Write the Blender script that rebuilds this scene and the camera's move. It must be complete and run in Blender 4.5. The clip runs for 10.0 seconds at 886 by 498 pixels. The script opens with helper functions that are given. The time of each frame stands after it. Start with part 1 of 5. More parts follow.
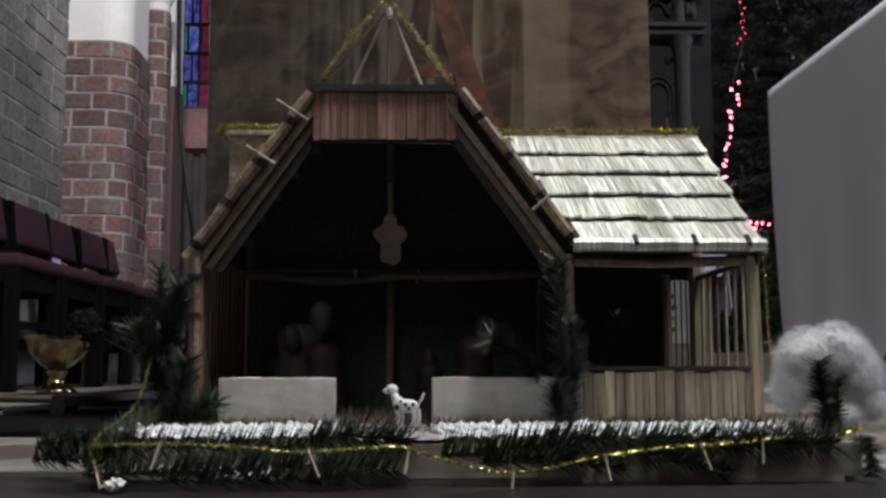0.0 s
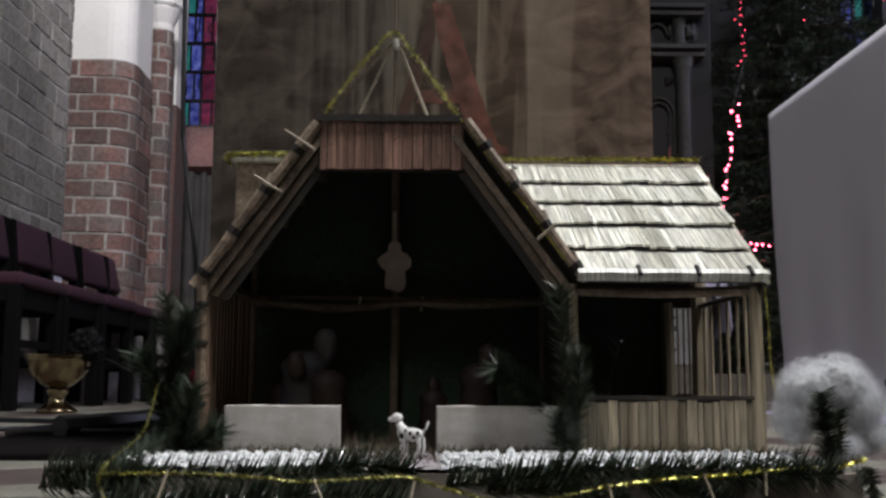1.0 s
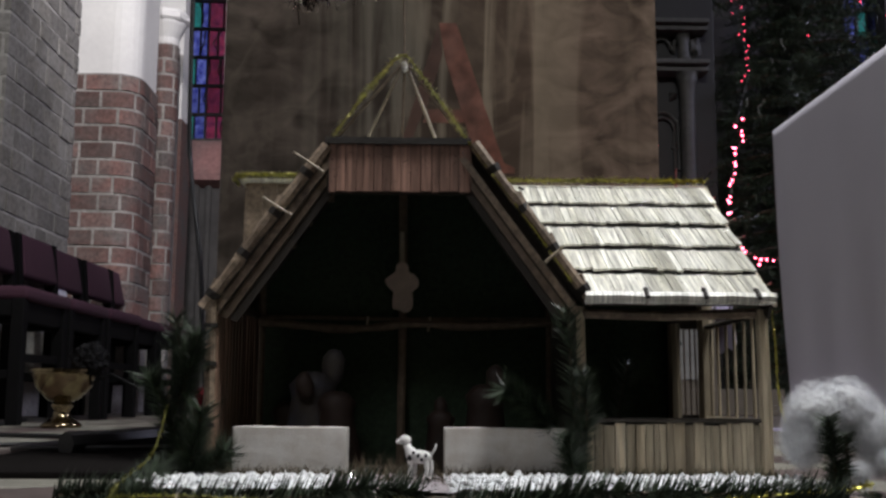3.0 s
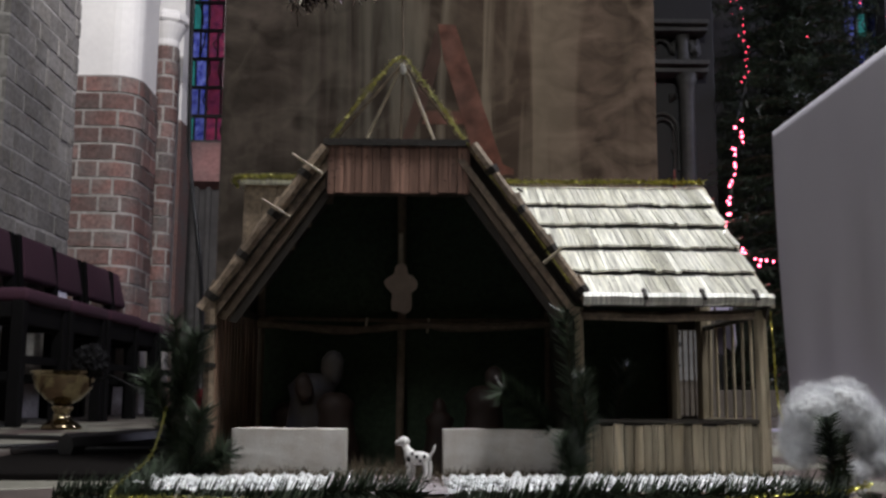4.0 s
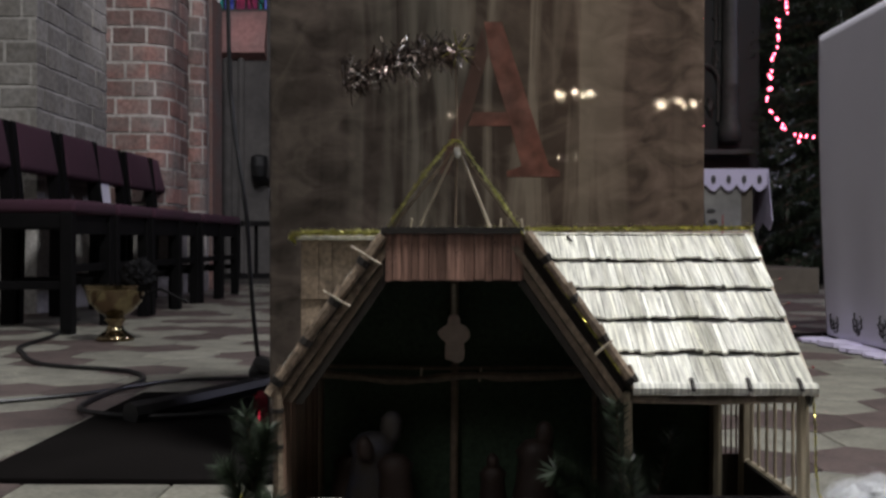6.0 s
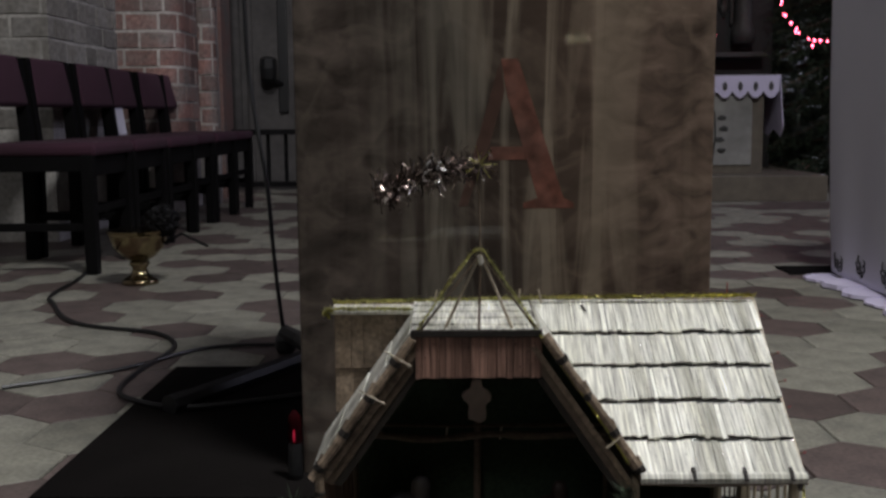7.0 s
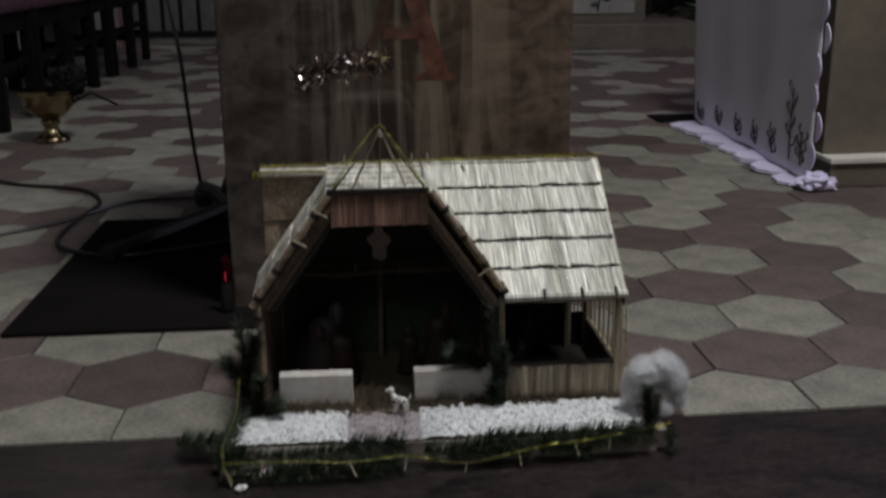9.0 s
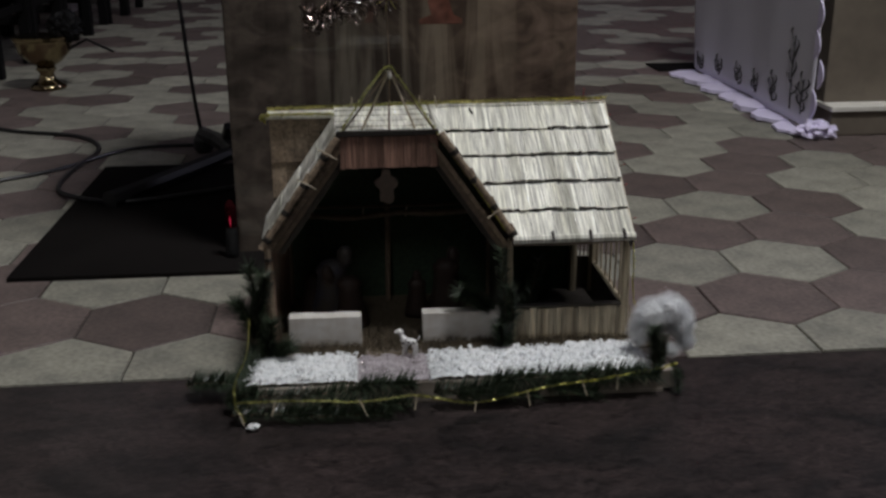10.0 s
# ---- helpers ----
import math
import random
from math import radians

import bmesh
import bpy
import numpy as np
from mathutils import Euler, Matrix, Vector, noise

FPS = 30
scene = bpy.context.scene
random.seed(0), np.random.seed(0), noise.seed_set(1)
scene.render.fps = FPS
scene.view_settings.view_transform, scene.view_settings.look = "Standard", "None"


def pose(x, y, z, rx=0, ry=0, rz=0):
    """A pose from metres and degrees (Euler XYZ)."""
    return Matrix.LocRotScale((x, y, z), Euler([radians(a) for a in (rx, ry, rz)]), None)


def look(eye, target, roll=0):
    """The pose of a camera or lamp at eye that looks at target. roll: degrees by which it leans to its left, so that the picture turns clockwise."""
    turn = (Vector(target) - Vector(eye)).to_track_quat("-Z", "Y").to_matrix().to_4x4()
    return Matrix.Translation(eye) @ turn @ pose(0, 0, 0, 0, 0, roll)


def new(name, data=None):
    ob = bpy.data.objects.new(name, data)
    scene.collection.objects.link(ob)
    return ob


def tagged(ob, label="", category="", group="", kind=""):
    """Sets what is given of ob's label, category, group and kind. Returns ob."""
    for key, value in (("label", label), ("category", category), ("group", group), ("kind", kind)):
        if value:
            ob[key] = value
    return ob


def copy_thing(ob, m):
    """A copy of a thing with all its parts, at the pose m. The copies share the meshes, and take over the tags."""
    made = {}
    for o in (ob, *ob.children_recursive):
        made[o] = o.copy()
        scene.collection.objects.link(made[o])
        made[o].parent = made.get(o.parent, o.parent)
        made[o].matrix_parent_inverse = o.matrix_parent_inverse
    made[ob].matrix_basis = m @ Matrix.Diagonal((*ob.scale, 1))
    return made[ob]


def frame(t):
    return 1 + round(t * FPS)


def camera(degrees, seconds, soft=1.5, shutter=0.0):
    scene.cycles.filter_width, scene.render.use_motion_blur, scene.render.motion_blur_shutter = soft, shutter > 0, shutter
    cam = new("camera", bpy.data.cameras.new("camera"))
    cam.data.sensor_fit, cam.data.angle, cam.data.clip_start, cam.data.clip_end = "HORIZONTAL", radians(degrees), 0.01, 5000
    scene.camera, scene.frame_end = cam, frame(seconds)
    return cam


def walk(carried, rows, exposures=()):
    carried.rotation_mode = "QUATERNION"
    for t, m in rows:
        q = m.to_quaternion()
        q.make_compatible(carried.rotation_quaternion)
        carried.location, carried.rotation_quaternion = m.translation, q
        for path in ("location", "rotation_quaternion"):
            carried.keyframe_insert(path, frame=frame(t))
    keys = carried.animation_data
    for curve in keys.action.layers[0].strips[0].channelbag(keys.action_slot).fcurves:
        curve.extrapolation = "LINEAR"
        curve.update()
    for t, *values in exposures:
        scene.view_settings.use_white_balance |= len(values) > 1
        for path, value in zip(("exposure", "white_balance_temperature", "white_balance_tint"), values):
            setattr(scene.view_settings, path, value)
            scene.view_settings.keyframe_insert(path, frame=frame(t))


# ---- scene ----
cam = camera(46.5, 10.0, 2.7, 0.5)
PATH = [
    (0, (-0.017, 0.051, 0.092), (0.032, 2.038, 0.315), -0.1),
    (0.5, (-0.023, 0.045, 0.099), (0.021, 2.029, 0.345), 0.3),
    (1, (-0.022, 0.042, 0.101), (0.027, 2.024, 0.359), 0.2),
    (1.5, (-0.022, 0.041, 0.101), (0.028, 2.022, 0.369), 0.2),
    (2, (-0.022, 0.04, 0.105), (0.026, 2.021, 0.374), 0.3),
    (2.5, (-0.027, 0.038, 0.109), (0.016, 2.018, 0.386), 0.4),
    (4, (-0.025, 0.035, 0.109), (0.017, 2.014, 0.394), 0.3),
    (4.5, (-0.027, 0.036, 0.111), (0.011, 2.017, 0.383), 0.4),
    (5, (-0.036, 0.024, 0.145), (-0.05, 2.009, 0.389), 0.5),
    (5.2, (-0.038, 0.02, 0.1665), (-0.067, 2.0, 0.378), 0.6),
    (6.3, (-0.055, -0.028, 0.404), (-0.07, 1.97, 0.317), -0.3),
    (6.5, (-0.06, -0.039, 0.443), (-0.081, 1.957, 0.322), -0.7),
    (7, (-0.063, -0.081, 0.577), (-0.101, 1.901, 0.318), -0.5),
    (7.5, (-0.032, -0.167, 0.672), (-0.06, 1.805, 0.336), -0.3),
    (8, (-0.014, -0.291, 0.693), (-0.011, 1.672, 0.308), -1.2),
    (8.5, (-0.035, -0.329, 0.675), (0.017, 1.619, 0.225), -1.8),
    (9, (-0.071, -0.378, 0.661), (0.083, 1.537, 0.103), -0.5),
    (9.5, (-0.091, -0.392, 0.651), (0.074, 1.502, 0.03), -0.0),
    (10, (-0.095, -0.384, 0.648), (0.071, 1.502, 0.003), -0.3),
]
EXPOSURES = [(0, 0.05), (5.0, 0.05), (6.5, -0.12), (7.0, -0.42), (7.5, -0.64), (8.5, -0.8), (10.0, -0.68)]
walk(cam, [(t, look(eye, target, roll)) for t, eye, target, roll in PATH], EXPOSURES)

# ---- light ----
world = bpy.data.worlds.new("church_air")
scene.world = world
world.use_nodes = True
world.node_tree.nodes["Background"].inputs[0].default_value = (0.55, 0.58, 0.75, 1)
world.node_tree.nodes["Background"].inputs[1].default_value = 0.02


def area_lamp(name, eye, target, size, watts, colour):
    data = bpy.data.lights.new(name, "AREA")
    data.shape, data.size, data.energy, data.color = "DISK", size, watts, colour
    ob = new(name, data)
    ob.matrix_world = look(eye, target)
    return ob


area_lamp("chancel_lamp", (1.06, 0.3, 4.45), (0.1, 1.1, 0), 0.9, 222, (0.98, 0.98, 1.0))
spot = bpy.data.lights.new("aisle_spot", "SPOT")
spot.energy, spot.color, spot.spot_size, spot.spot_blend, spot.shadow_soft_size = 400, (0.99, 0.96, 1.0), radians(46), 0.5, 0.12
new("aisle_spot", spot).matrix_world = look((-0.9, 3.4, 4.4), (-2.15, 6.2, 2.35))
# unseen fill lamp, added to lift front faces and dark interiors
area_lamp("nave_fill", (-1.8, -6.5, 7.7), (0.2, 1.0, 0.4), 2.5, 122, (0.96, 0.97, 1.0))
# dusk-blue fill lamp, added by the windowless east wall to brighten the altar cloths
area_lamp("east_dusk_fill", (6.6, 5.4, 4.6), (1.4, 6.0, 0.4), 1.6, 130, (0.74, 0.74, 1.0))


# ---- materials ----
def material(name, colour, rough=0.6, metal=0.0, vary=0.25, scale=20.0, stretch=(1, 1, 1), bump=0.3, depth=0.002,
             second=None, blotch=3.0, per_object=0.0, per_island=0.0, spec=0.5, detail=6.0):
    """A surface with fine grain and broad stains at real size; scale is per metre."""
    m = bpy.data.materials.new(name)
    m.use_nodes = True
    n, l = m.node_tree.nodes, m.node_tree.links
    b = n["Principled BSDF"]
    b.inputs["Roughness"].default_value, b.inputs["Metallic"].default_value = rough, metal
    b.inputs["Specular IOR Level"].default_value = spec
    co = n.new("ShaderNodeTexCoord")
    mp = n.new("ShaderNodeMapping")
    mp.inputs["Scale"].default_value = stretch
    l.new(co.outputs["Object"], mp.inputs["Vector"])
    fine, broad = n.new("ShaderNodeTexNoise"), n.new("ShaderNodeTexNoise")
    for tex, k in ((fine, scale), (broad, blotch)):
        tex.inputs["Scale"].default_value, tex.inputs["Detail"].default_value = k, detail
    l.new(mp.outputs[0], fine.inputs["Vector"])
    l.new(mp.outputs[0], broad.inputs["Vector"])
    c1 = colour
    c2 = second or tuple(c * 0.55 for c in colour)
    mix = n.new("ShaderNodeMix")
    mix.data_type = "RGBA"
    mix.inputs[6].default_value, mix.inputs[7].default_value = (*c1, 1), (*c2, 1)
    ramp = n.new("ShaderNodeMapRange")
    ramp.inputs[1].default_value, ramp.inputs[2].default_value = 0.38, 0.68
    l.new(broad.outputs[0], ramp.inputs[0])
    l.new(ramp.outputs[0], mix.inputs[0])
    hsv = n.new("ShaderNodeHueSaturation")
    val = n.new("ShaderNodeMapRange")
    val.inputs[1].default_value, val.inputs[2].default_value = 0.25, 0.75
    val.inputs[3].default_value, val.inputs[4].default_value = 1 - vary, 1 + vary
    l.new(fine.outputs[0], val.inputs[0])
    last = val.outputs[0]
    for amount, node, out in ((per_object, "ShaderNodeObjectInfo", "Random"), (per_island, "ShaderNodeNewGeometry", "Random Per Island")):
        if amount:
            src = n.new(node)
            r = n.new("ShaderNodeMapRange")
            r.inputs[3].default_value, r.inputs[4].default_value = 1 - amount, 1 + amount
            l.new(src.outputs[out], r.inputs[0])
            mul = n.new("ShaderNodeMath")
            mul.operation = "MULTIPLY"
            l.new(last, mul.inputs[0])
            l.new(r.outputs[0], mul.inputs[1])
            last = mul.outputs[0]
    l.new(last, hsv.inputs["Value"])
    l.new(mix.outputs[2], hsv.inputs["Color"])
    l.new(hsv.outputs[0], b.inputs["Base Color"])
    if bump:
        bp = n.new("ShaderNodeBump")
        bp.inputs["Strength"].default_value, bp.inputs["Distance"].default_value = bump, depth
        l.new(fine.outputs[0], bp.inputs["Height"])
        l.new(bp.outputs[0], b.inputs["Normal"])
    return m


def glow(name, colour, strength):
    m = bpy.data.materials.new(name)
    m.use_nodes = True
    n = m.node_tree.nodes
    b = n["Principled BSDF"]
    b.inputs["Base Color"].default_value = (*colour, 1)
    b.inputs["Emission Color"].default_value, b.inputs["Emission Strength"].default_value = (*colour, 1), strength
    return m


STRAW = material("split_reed", (0.83, 0.82, 0.74), 0.33, 0, 0.6, 420, (1, 0.05, 0.05), 0.6, 0.0012, (0.46, 0.45, 0.37), 70, per_object=0.2)
REED = material("upright_reed", (0.45, 0.385, 0.275), 0.5, 0, 0.45, 240, (1, 1, 0.08), 0.5, 0.001, (0.26, 0.21, 0.14), 40, per_object=0.34)
# brown rafter reed; also carries the shade of left wall and eave beam
DARK_REED = material("brown_and_shaded_reed", (0.27, 0.205, 0.145), 0.5, 0, 0.5, 200, (1, 1, 1), 0.5, 0.001, (0.13, 0.095, 0.065), 38, per_object=0.25)
PINK = material("reddish_reed", (0.31, 0.18, 0.135), 0.4, 0, 0.6, 300, (1, 1, 0.06), 0.6, 0.001, (0.17, 0.10, 0.075), 46, per_object=0.28)
WALL_REED = material("red_brown_wall_reed", (0.24, 0.15, 0.105), 0.5, 0, 0.4, 240, (1, 1, 0.08), 0.5, 0.001, (0.13, 0.085, 0.06), 40, per_object=0.3)
STICK = material("bare_stick", (0.19, 0.14, 0.10), 0.6, 0, 0.3, 150, (1, 1, 1), 0.5, 0.001, (0.16, 0.12, 0.08), 30)
PALE_STICK = material("pale_stick", (0.55, 0.48, 0.36), 0.55, 0, 0.25, 150, (1, 1, 1), 0.4, 0.001, (0.4, 0.34, 0.25), 30)
# dark board colour, also used for the shade inside the stable
DARK_WOOD = material("dark_and_shaded_board", (0.05, 0.041, 0.031), 0.7, 0, 0.35, 120, (1, 1, 0.15), 0.4, 0.001)
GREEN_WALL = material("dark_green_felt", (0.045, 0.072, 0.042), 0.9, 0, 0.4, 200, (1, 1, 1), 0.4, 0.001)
PEEL = material("binding_and_shade_dark", (0.026, 0.021, 0.017), 0.6, 0, 0.3, 200)
FOAM = material("white_foam_block", (0.62, 0.60, 0.565), 0.85, 0, 0.1, 700, (1, 1, 1), 0.35, 0.0008, (0.52, 0.48, 0.43), 60)
SNOW = material("white_granular_snow", (0.82, 0.83, 0.83), 0.75, 0, 0.2, 420, (1, 1, 1), 0.7, 0.002, (0.66, 0.68, 0.69), 90, per_island=0.12)
PATH_GREY = material("glittering_grey_path", (0.44, 0.40, 0.42), 0.35, 0, 0.4, 600, (1, 1, 1), 0.9, 0.002, (0.28, 0.25, 0.26), 60)
MOSS = material("dry_brown_moss", (0.11, 0.085, 0.055), 0.95, 0, 0.5, 300, per_island=0.4)
BOARD = material("pale_base_board", (0.42, 0.37, 0.315), 0.75, 0, 0.25, 90, (0.2, 1, 1), 0.3, 0.001, (0.12, 0.095, 0.07), 12)
NEEDLE = material("fir_needles", (0.036, 0.052, 0.03), 0.35, 0, 0.2, 60, per_island=0.6, second=(0.026, 0.037, 0.022))
TWIG = material("fir_twig", (0.10, 0.065, 0.04), 0.85, 0, 0.3, 200)
GOLD = material("gold_tinsel", (0.5, 0.5, 0.22), 0.32, 0.9, 0.1, 60, bump=0, per_island=0.5, second=(0.6, 0.55, 0.08))
BRONZE = material("bronze_tinsel", (0.3, 0.24, 0.21), 0.25, 1.0, 0.1, 60, bump=0, per_island=0.6)
SILVER = material("silver_tinsel", (0.8, 0.75, 0.73), 0.2, 1.0, 0.1, 60, bump=0, per_island=0.5)
COTTON = material("white_cotton_wool", (0.72, 0.73, 0.73), 1.0, 0, 0.06, 120, spec=0.0, bump=0.0, second=(0.75, 0.76, 0.77))
COTTON_FIBRE = material("cotton_fibre", (0.93, 0.93, 0.93), 1.0, 0, 0.03, 120, spec=0.0, bump=0.0, second=(0.9, 0.9, 0.9))
DOG_WHITE = material("glazed_white_dog", (0.75, 0.74, 0.72), 0.35, 0, 0.05, 90, bump=0.1, second=(0.68, 0.67, 0.65))
DOG_SPOT = material("dog_spot_black", (0.02, 0.02, 0.02), 0.4, 0, 0.1, 90, bump=0)
# robe colours near black: the bay's deep shade is put into them
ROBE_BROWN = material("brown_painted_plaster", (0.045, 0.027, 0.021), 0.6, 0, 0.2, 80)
ROBE_BLUE = material("shade_darkened_plaster", (0.062, 0.052, 0.043), 0.6, 0, 0.2, 80, second=(0.05, 0.05, 0.07), blotch=40)
ANGEL = material("pale_pink_plaster", (0.74, 0.6, 0.51), 0.6, 0, 0.15, 90)
STONE_LIGHT = material("light_floor_tile", (0.26, 0.25, 0.205), 0.6, 0, 0.32, 110, bump=0.4, second=(0.17, 0.165, 0.14), blotch=14, per_object=0.16, spec=0.3)
STONE_DARK = material("reddish_floor_tile", (0.118, 0.09, 0.082), 0.55, 0, 0.34, 110, bump=0.4, second=(0.08, 0.063, 0.058), blotch=14, per_object=0.22, spec=0.3)
GROUT = material("dark_grout", (0.06, 0.053, 0.046), 0.9, 0, 0.3, 120)
GRANITE = material("dark_red_granite", (0.030, 0.0225, 0.0215), 0.36, 0, 0.85, 110, (0.5, 1, 1), 0.08, 0.0005, (0.011, 0.0098, 0.0098), 11, detail=14, spec=0.35)
for tex_ in [t for t in GRANITE.node_tree.nodes if t.bl_idname == "ShaderNodeTexNoise"]:
    tex_.inputs["Distortion"].default_value = 1.4
for map_ in [t for t in GRANITE.node_tree.nodes if t.bl_idname == "ShaderNodeMapping"]:
    map_.inputs["Rotation"].default_value = (0, 0, radians(-18))
MAT = material("black_carpet", (0.0095, 0.0082, 0.0078), 1.0, 0, 0.4, 500, bump=0.5, spec=0.05)
GREY_BRICK = material("grey_painted_brick", (0.25, 0.236, 0.22), 0.85, 0, 0.35, 40, bump=0.5, depth=0.006, second=(0.19, 0.175, 0.155), blotch=7, per_object=0.2)
RED_BRICK = material("red_brick", (0.155, 0.082, 0.07), 0.85, 0, 0.4, 45, bump=0.5, depth=0.006, second=(0.12, 0.102, 0.094), blotch=5, per_object=0.42)
MORTAR_PALE = material("whitish_mortar", (0.46, 0.44, 0.41), 0.95, 0, 0.3, 50, bump=0.4, depth=0.003)
MORTAR = material("pale_mortar", (0.36, 0.335, 0.31), 0.95, 0, 0.3, 50, bump=0.4, depth=0.003)
PLASTER = material("white_plaster", (0.78, 0.76, 0.73), 0.9, 0, 0.04, 30, bump=0.1, second=(0.7, 0.68, 0.66))
WALL_GREY = material("grey_wall_render", (0.10, 0.094, 0.092), 0.9, 0, 0.15, 20, bump=0.3, second=(0.06, 0.056, 0.056))
PINK_LIT_PLASTER = material("pink_lit_plaster", (0.42, 0.22, 0.21), 0.9, 0, 0.2, 30, second=(0.24, 0.17, 0.165))
RED_PAINT = material("faded_red_paint", (0.30, 0.07, 0.065), 0.8, 0, 0.2, 30, second=(0.2, 0.06, 0.06))
BURGUNDY = material("burgundy_upholstery", (0.044, 0.0125, 0.026), 0.9, 0, 0.2, 300, second=(0.034, 0.011, 0.02))
BLACK_WOOD = material("black_stained_wood", (0.0045, 0.0042, 0.0046), 0.6, 0, 0.3, 60, spec=0.12)
BLACK_METAL = material("black_rubber_metal", (0.012, 0.012, 0.013), 0.45, 0.0, 0.2, 100)
BRASS = material("polished_brass", (0.36, 0.29, 0.17), 0.16, 1.0, 0.12, 40, bump=0.05, second=(0.16, 0.12, 0.07))
LINEN = material("white_linen", (0.76, 0.74, 0.82), 0.95, 0, 0.04, 700, bump=0.2, depth=0.0006, second=(0.70, 0.68, 0.76), blotch=1.5)
LACE = material("bright_white_lace", (0.72, 0.66, 0.85), 0.9, 0, 0.08, 300, bump=0.4, second=(0.62, 0.57, 0.76))
EMBROIDERY = material("dark_embroidery", (0.10, 0.095, 0.10), 0.9, 0, 0.2, 200)
BEIGE_STONE = material("beige_altar_stone", (0.16, 0.135, 0.105), 0.5, 0, 0.15, 20, second=(0.12, 0.10, 0.08))
FAINT_LETTER = material("faded_letter_stroke", (0.075, 0.042, 0.032), 0.3, 0, 0.3, 30)
RED_LETTER = material("red_brown_letter", (0.152, 0.061, 0.043), 0.3, 0, 0.6, 40, second=(0.11, 0.055, 0.042), blotch=16)
REREDOS = material("dark_carved_oak", (0.008, 0.007, 0.007), 0.6, 0, 0.3, 30)
GILT = material("dull_grey_carving", (0.052, 0.05, 0.045), 0.6, 0, 0.3, 30)
PANEL_GREY = material("grey_stone_panel", (0.33, 0.32, 0.30), 0.8, 0, 0.12, 20)
WAX = material("white_wax", (0.75, 0.72, 0.65), 0.6, 0, 0.05, 30)
RED_GLOW = glow("red_fairy_bulb", (1.0, 0.09, 0.16), 16)
VOTIVE_GLOW = glow("votive_flame", (0.8, 0.03, 0.09), 0.2)
DIM_GLOW = glow("dim_red_fairy_bulb", (1.0, 0.06, 0.12), 3.0)
BULB_GLOW = glow("candle_bulb", (1.0, 0.80, 0.55), 120)
GLASS_BLUE = material("blue_stained_glass", (0.05, 0.06, 0.26), 0.25, 0, 0.5, 40, second=(0.3, 0.33, 0.56), blotch=14, bump=0.1, per_object=0.3)
GLASS_RED = material("red_stained_glass", (0.36, 0.05, 0.07), 0.25, 0, 0.4, 18, second=(0.2, 0.04, 0.07), blotch=14, bump=0.1, per_object=0.3)
GLASS_GREEN = material("green_stained_glass", (0.08, 0.5, 0.3), 0.25, 0, 0.4, 18, bump=0.1, per_object=0.3)
for glass in (GLASS_BLUE, GLASS_GREEN, GLASS_RED):
    glass.node_tree.nodes["Principled BSDF"].inputs["Transmission Weight"].default_value = 0.95
    glass.node_tree.nodes["Principled BSDF"].inputs["IOR"].default_value = 1.05
DUSK = glow("dusk_sky", (0.55, 0.6, 1.0), 0.55)
GAP_LIGHT = material("gap_light_white", (0.7, 0.68, 0.78), 0.9, 0, 0.05, 60)

# polished veined marble of the pedestal
MARBLE = material("veined_brown_marble", (0.088, 0.070, 0.058), 0.028, 0, 0.75, 16, (1, 1, 1.6), 0.0, 0.001, (0.048, 0.038, 0.032), 5.0, detail=9)
n_, l_ = MARBLE.node_tree.nodes, MARBLE.node_tree.links
band = n_.new("ShaderNodeTexNoise")
bmap = n_.new("ShaderNodeMapping")
bmap.inputs["Scale"].default_value = (24, 1, 1.9)
bco = n_.new("ShaderNodeTexCoord")
l_.new(bco.outputs["Object"], bmap.inputs["Vector"])
l_.new(bmap.outputs[0], band.inputs["Vector"])
band.inputs["Scale"].default_value, band.inputs["Detail"].default_value, band.inputs["Distortion"].default_value = 1.0, 8.0, 1.1
for tex_ in [t for t in n_ if t.bl_idname == "ShaderNodeTexNoise" and t != band]:
    tex_.inputs["Distortion"].default_value = 0.9
# the streaks stand in the middle of the slab only
sep = n_.new("ShaderNodeSeparateXYZ")
l_.new(bco.outputs["Object"], sep.inputs[0])
mid = n_.new("ShaderNodeMath")
mid.operation = "ABSOLUTE"
l_.new(sep.outputs[0], mid.inputs[0])
mr = n_.new("ShaderNodeMapRange")
mr.inputs[1].default_value, mr.inputs[2].default_value, mr.inputs[3].default_value, mr.inputs[4].default_value = 0.10, 0.24, 0.85, 0.1
l_.new(mid.outputs[0], mr.inputs[0])
br = n_.new("ShaderNodeValToRGB")
br.color_ramp.elements[0].position, br.color_ramp.elements[0].color = 0.42, (0.034, 0.027, 0.022, 1)
br.color_ramp.elements[1].position, br.color_ramp.elements[1].color = 0.58, (0.135, 0.12, 0.095, 1)
l_.new(band.outputs[0], br.inputs[0])
mx = n_.new("ShaderNodeMix")
mx.data_type = "RGBA"
bs_ = n_["Principled BSDF"]
old = bs_.inputs["Base Color"].links[0].from_socket
l_.new(mr.outputs[0], mx.inputs[0])
l_.new(old, mx.inputs[6])
l_.new(br.outputs[0], mx.inputs[7])
vein = n_.new("ShaderNodeTexNoise")
vein.inputs["Scale"].default_value, vein.inputs["Detail"].default_value, vein.inputs["Distortion"].default_value = 4.5, 7.0, 0.7
l_.new(bco.outputs["Object"], vein.inputs["Vector"])
vr = n_.new("ShaderNodeValToRGB")
vr.color_ramp.elements[0].position, vr.color_ramp.elements[0].color = 0.45, (0, 0, 0, 1)
vr.color_ramp.elements[1].position, vr.color_ramp.elements[1].color = 0.525, (0, 0, 0, 1)
vr.color_ramp.elements.new(0.5).color = (0.2, 0.2, 0.2, 1)
l_.new(vein.outputs[0], vr.inputs[0])
vm = n_.new("ShaderNodeMix")
vm.data_type = "RGBA"
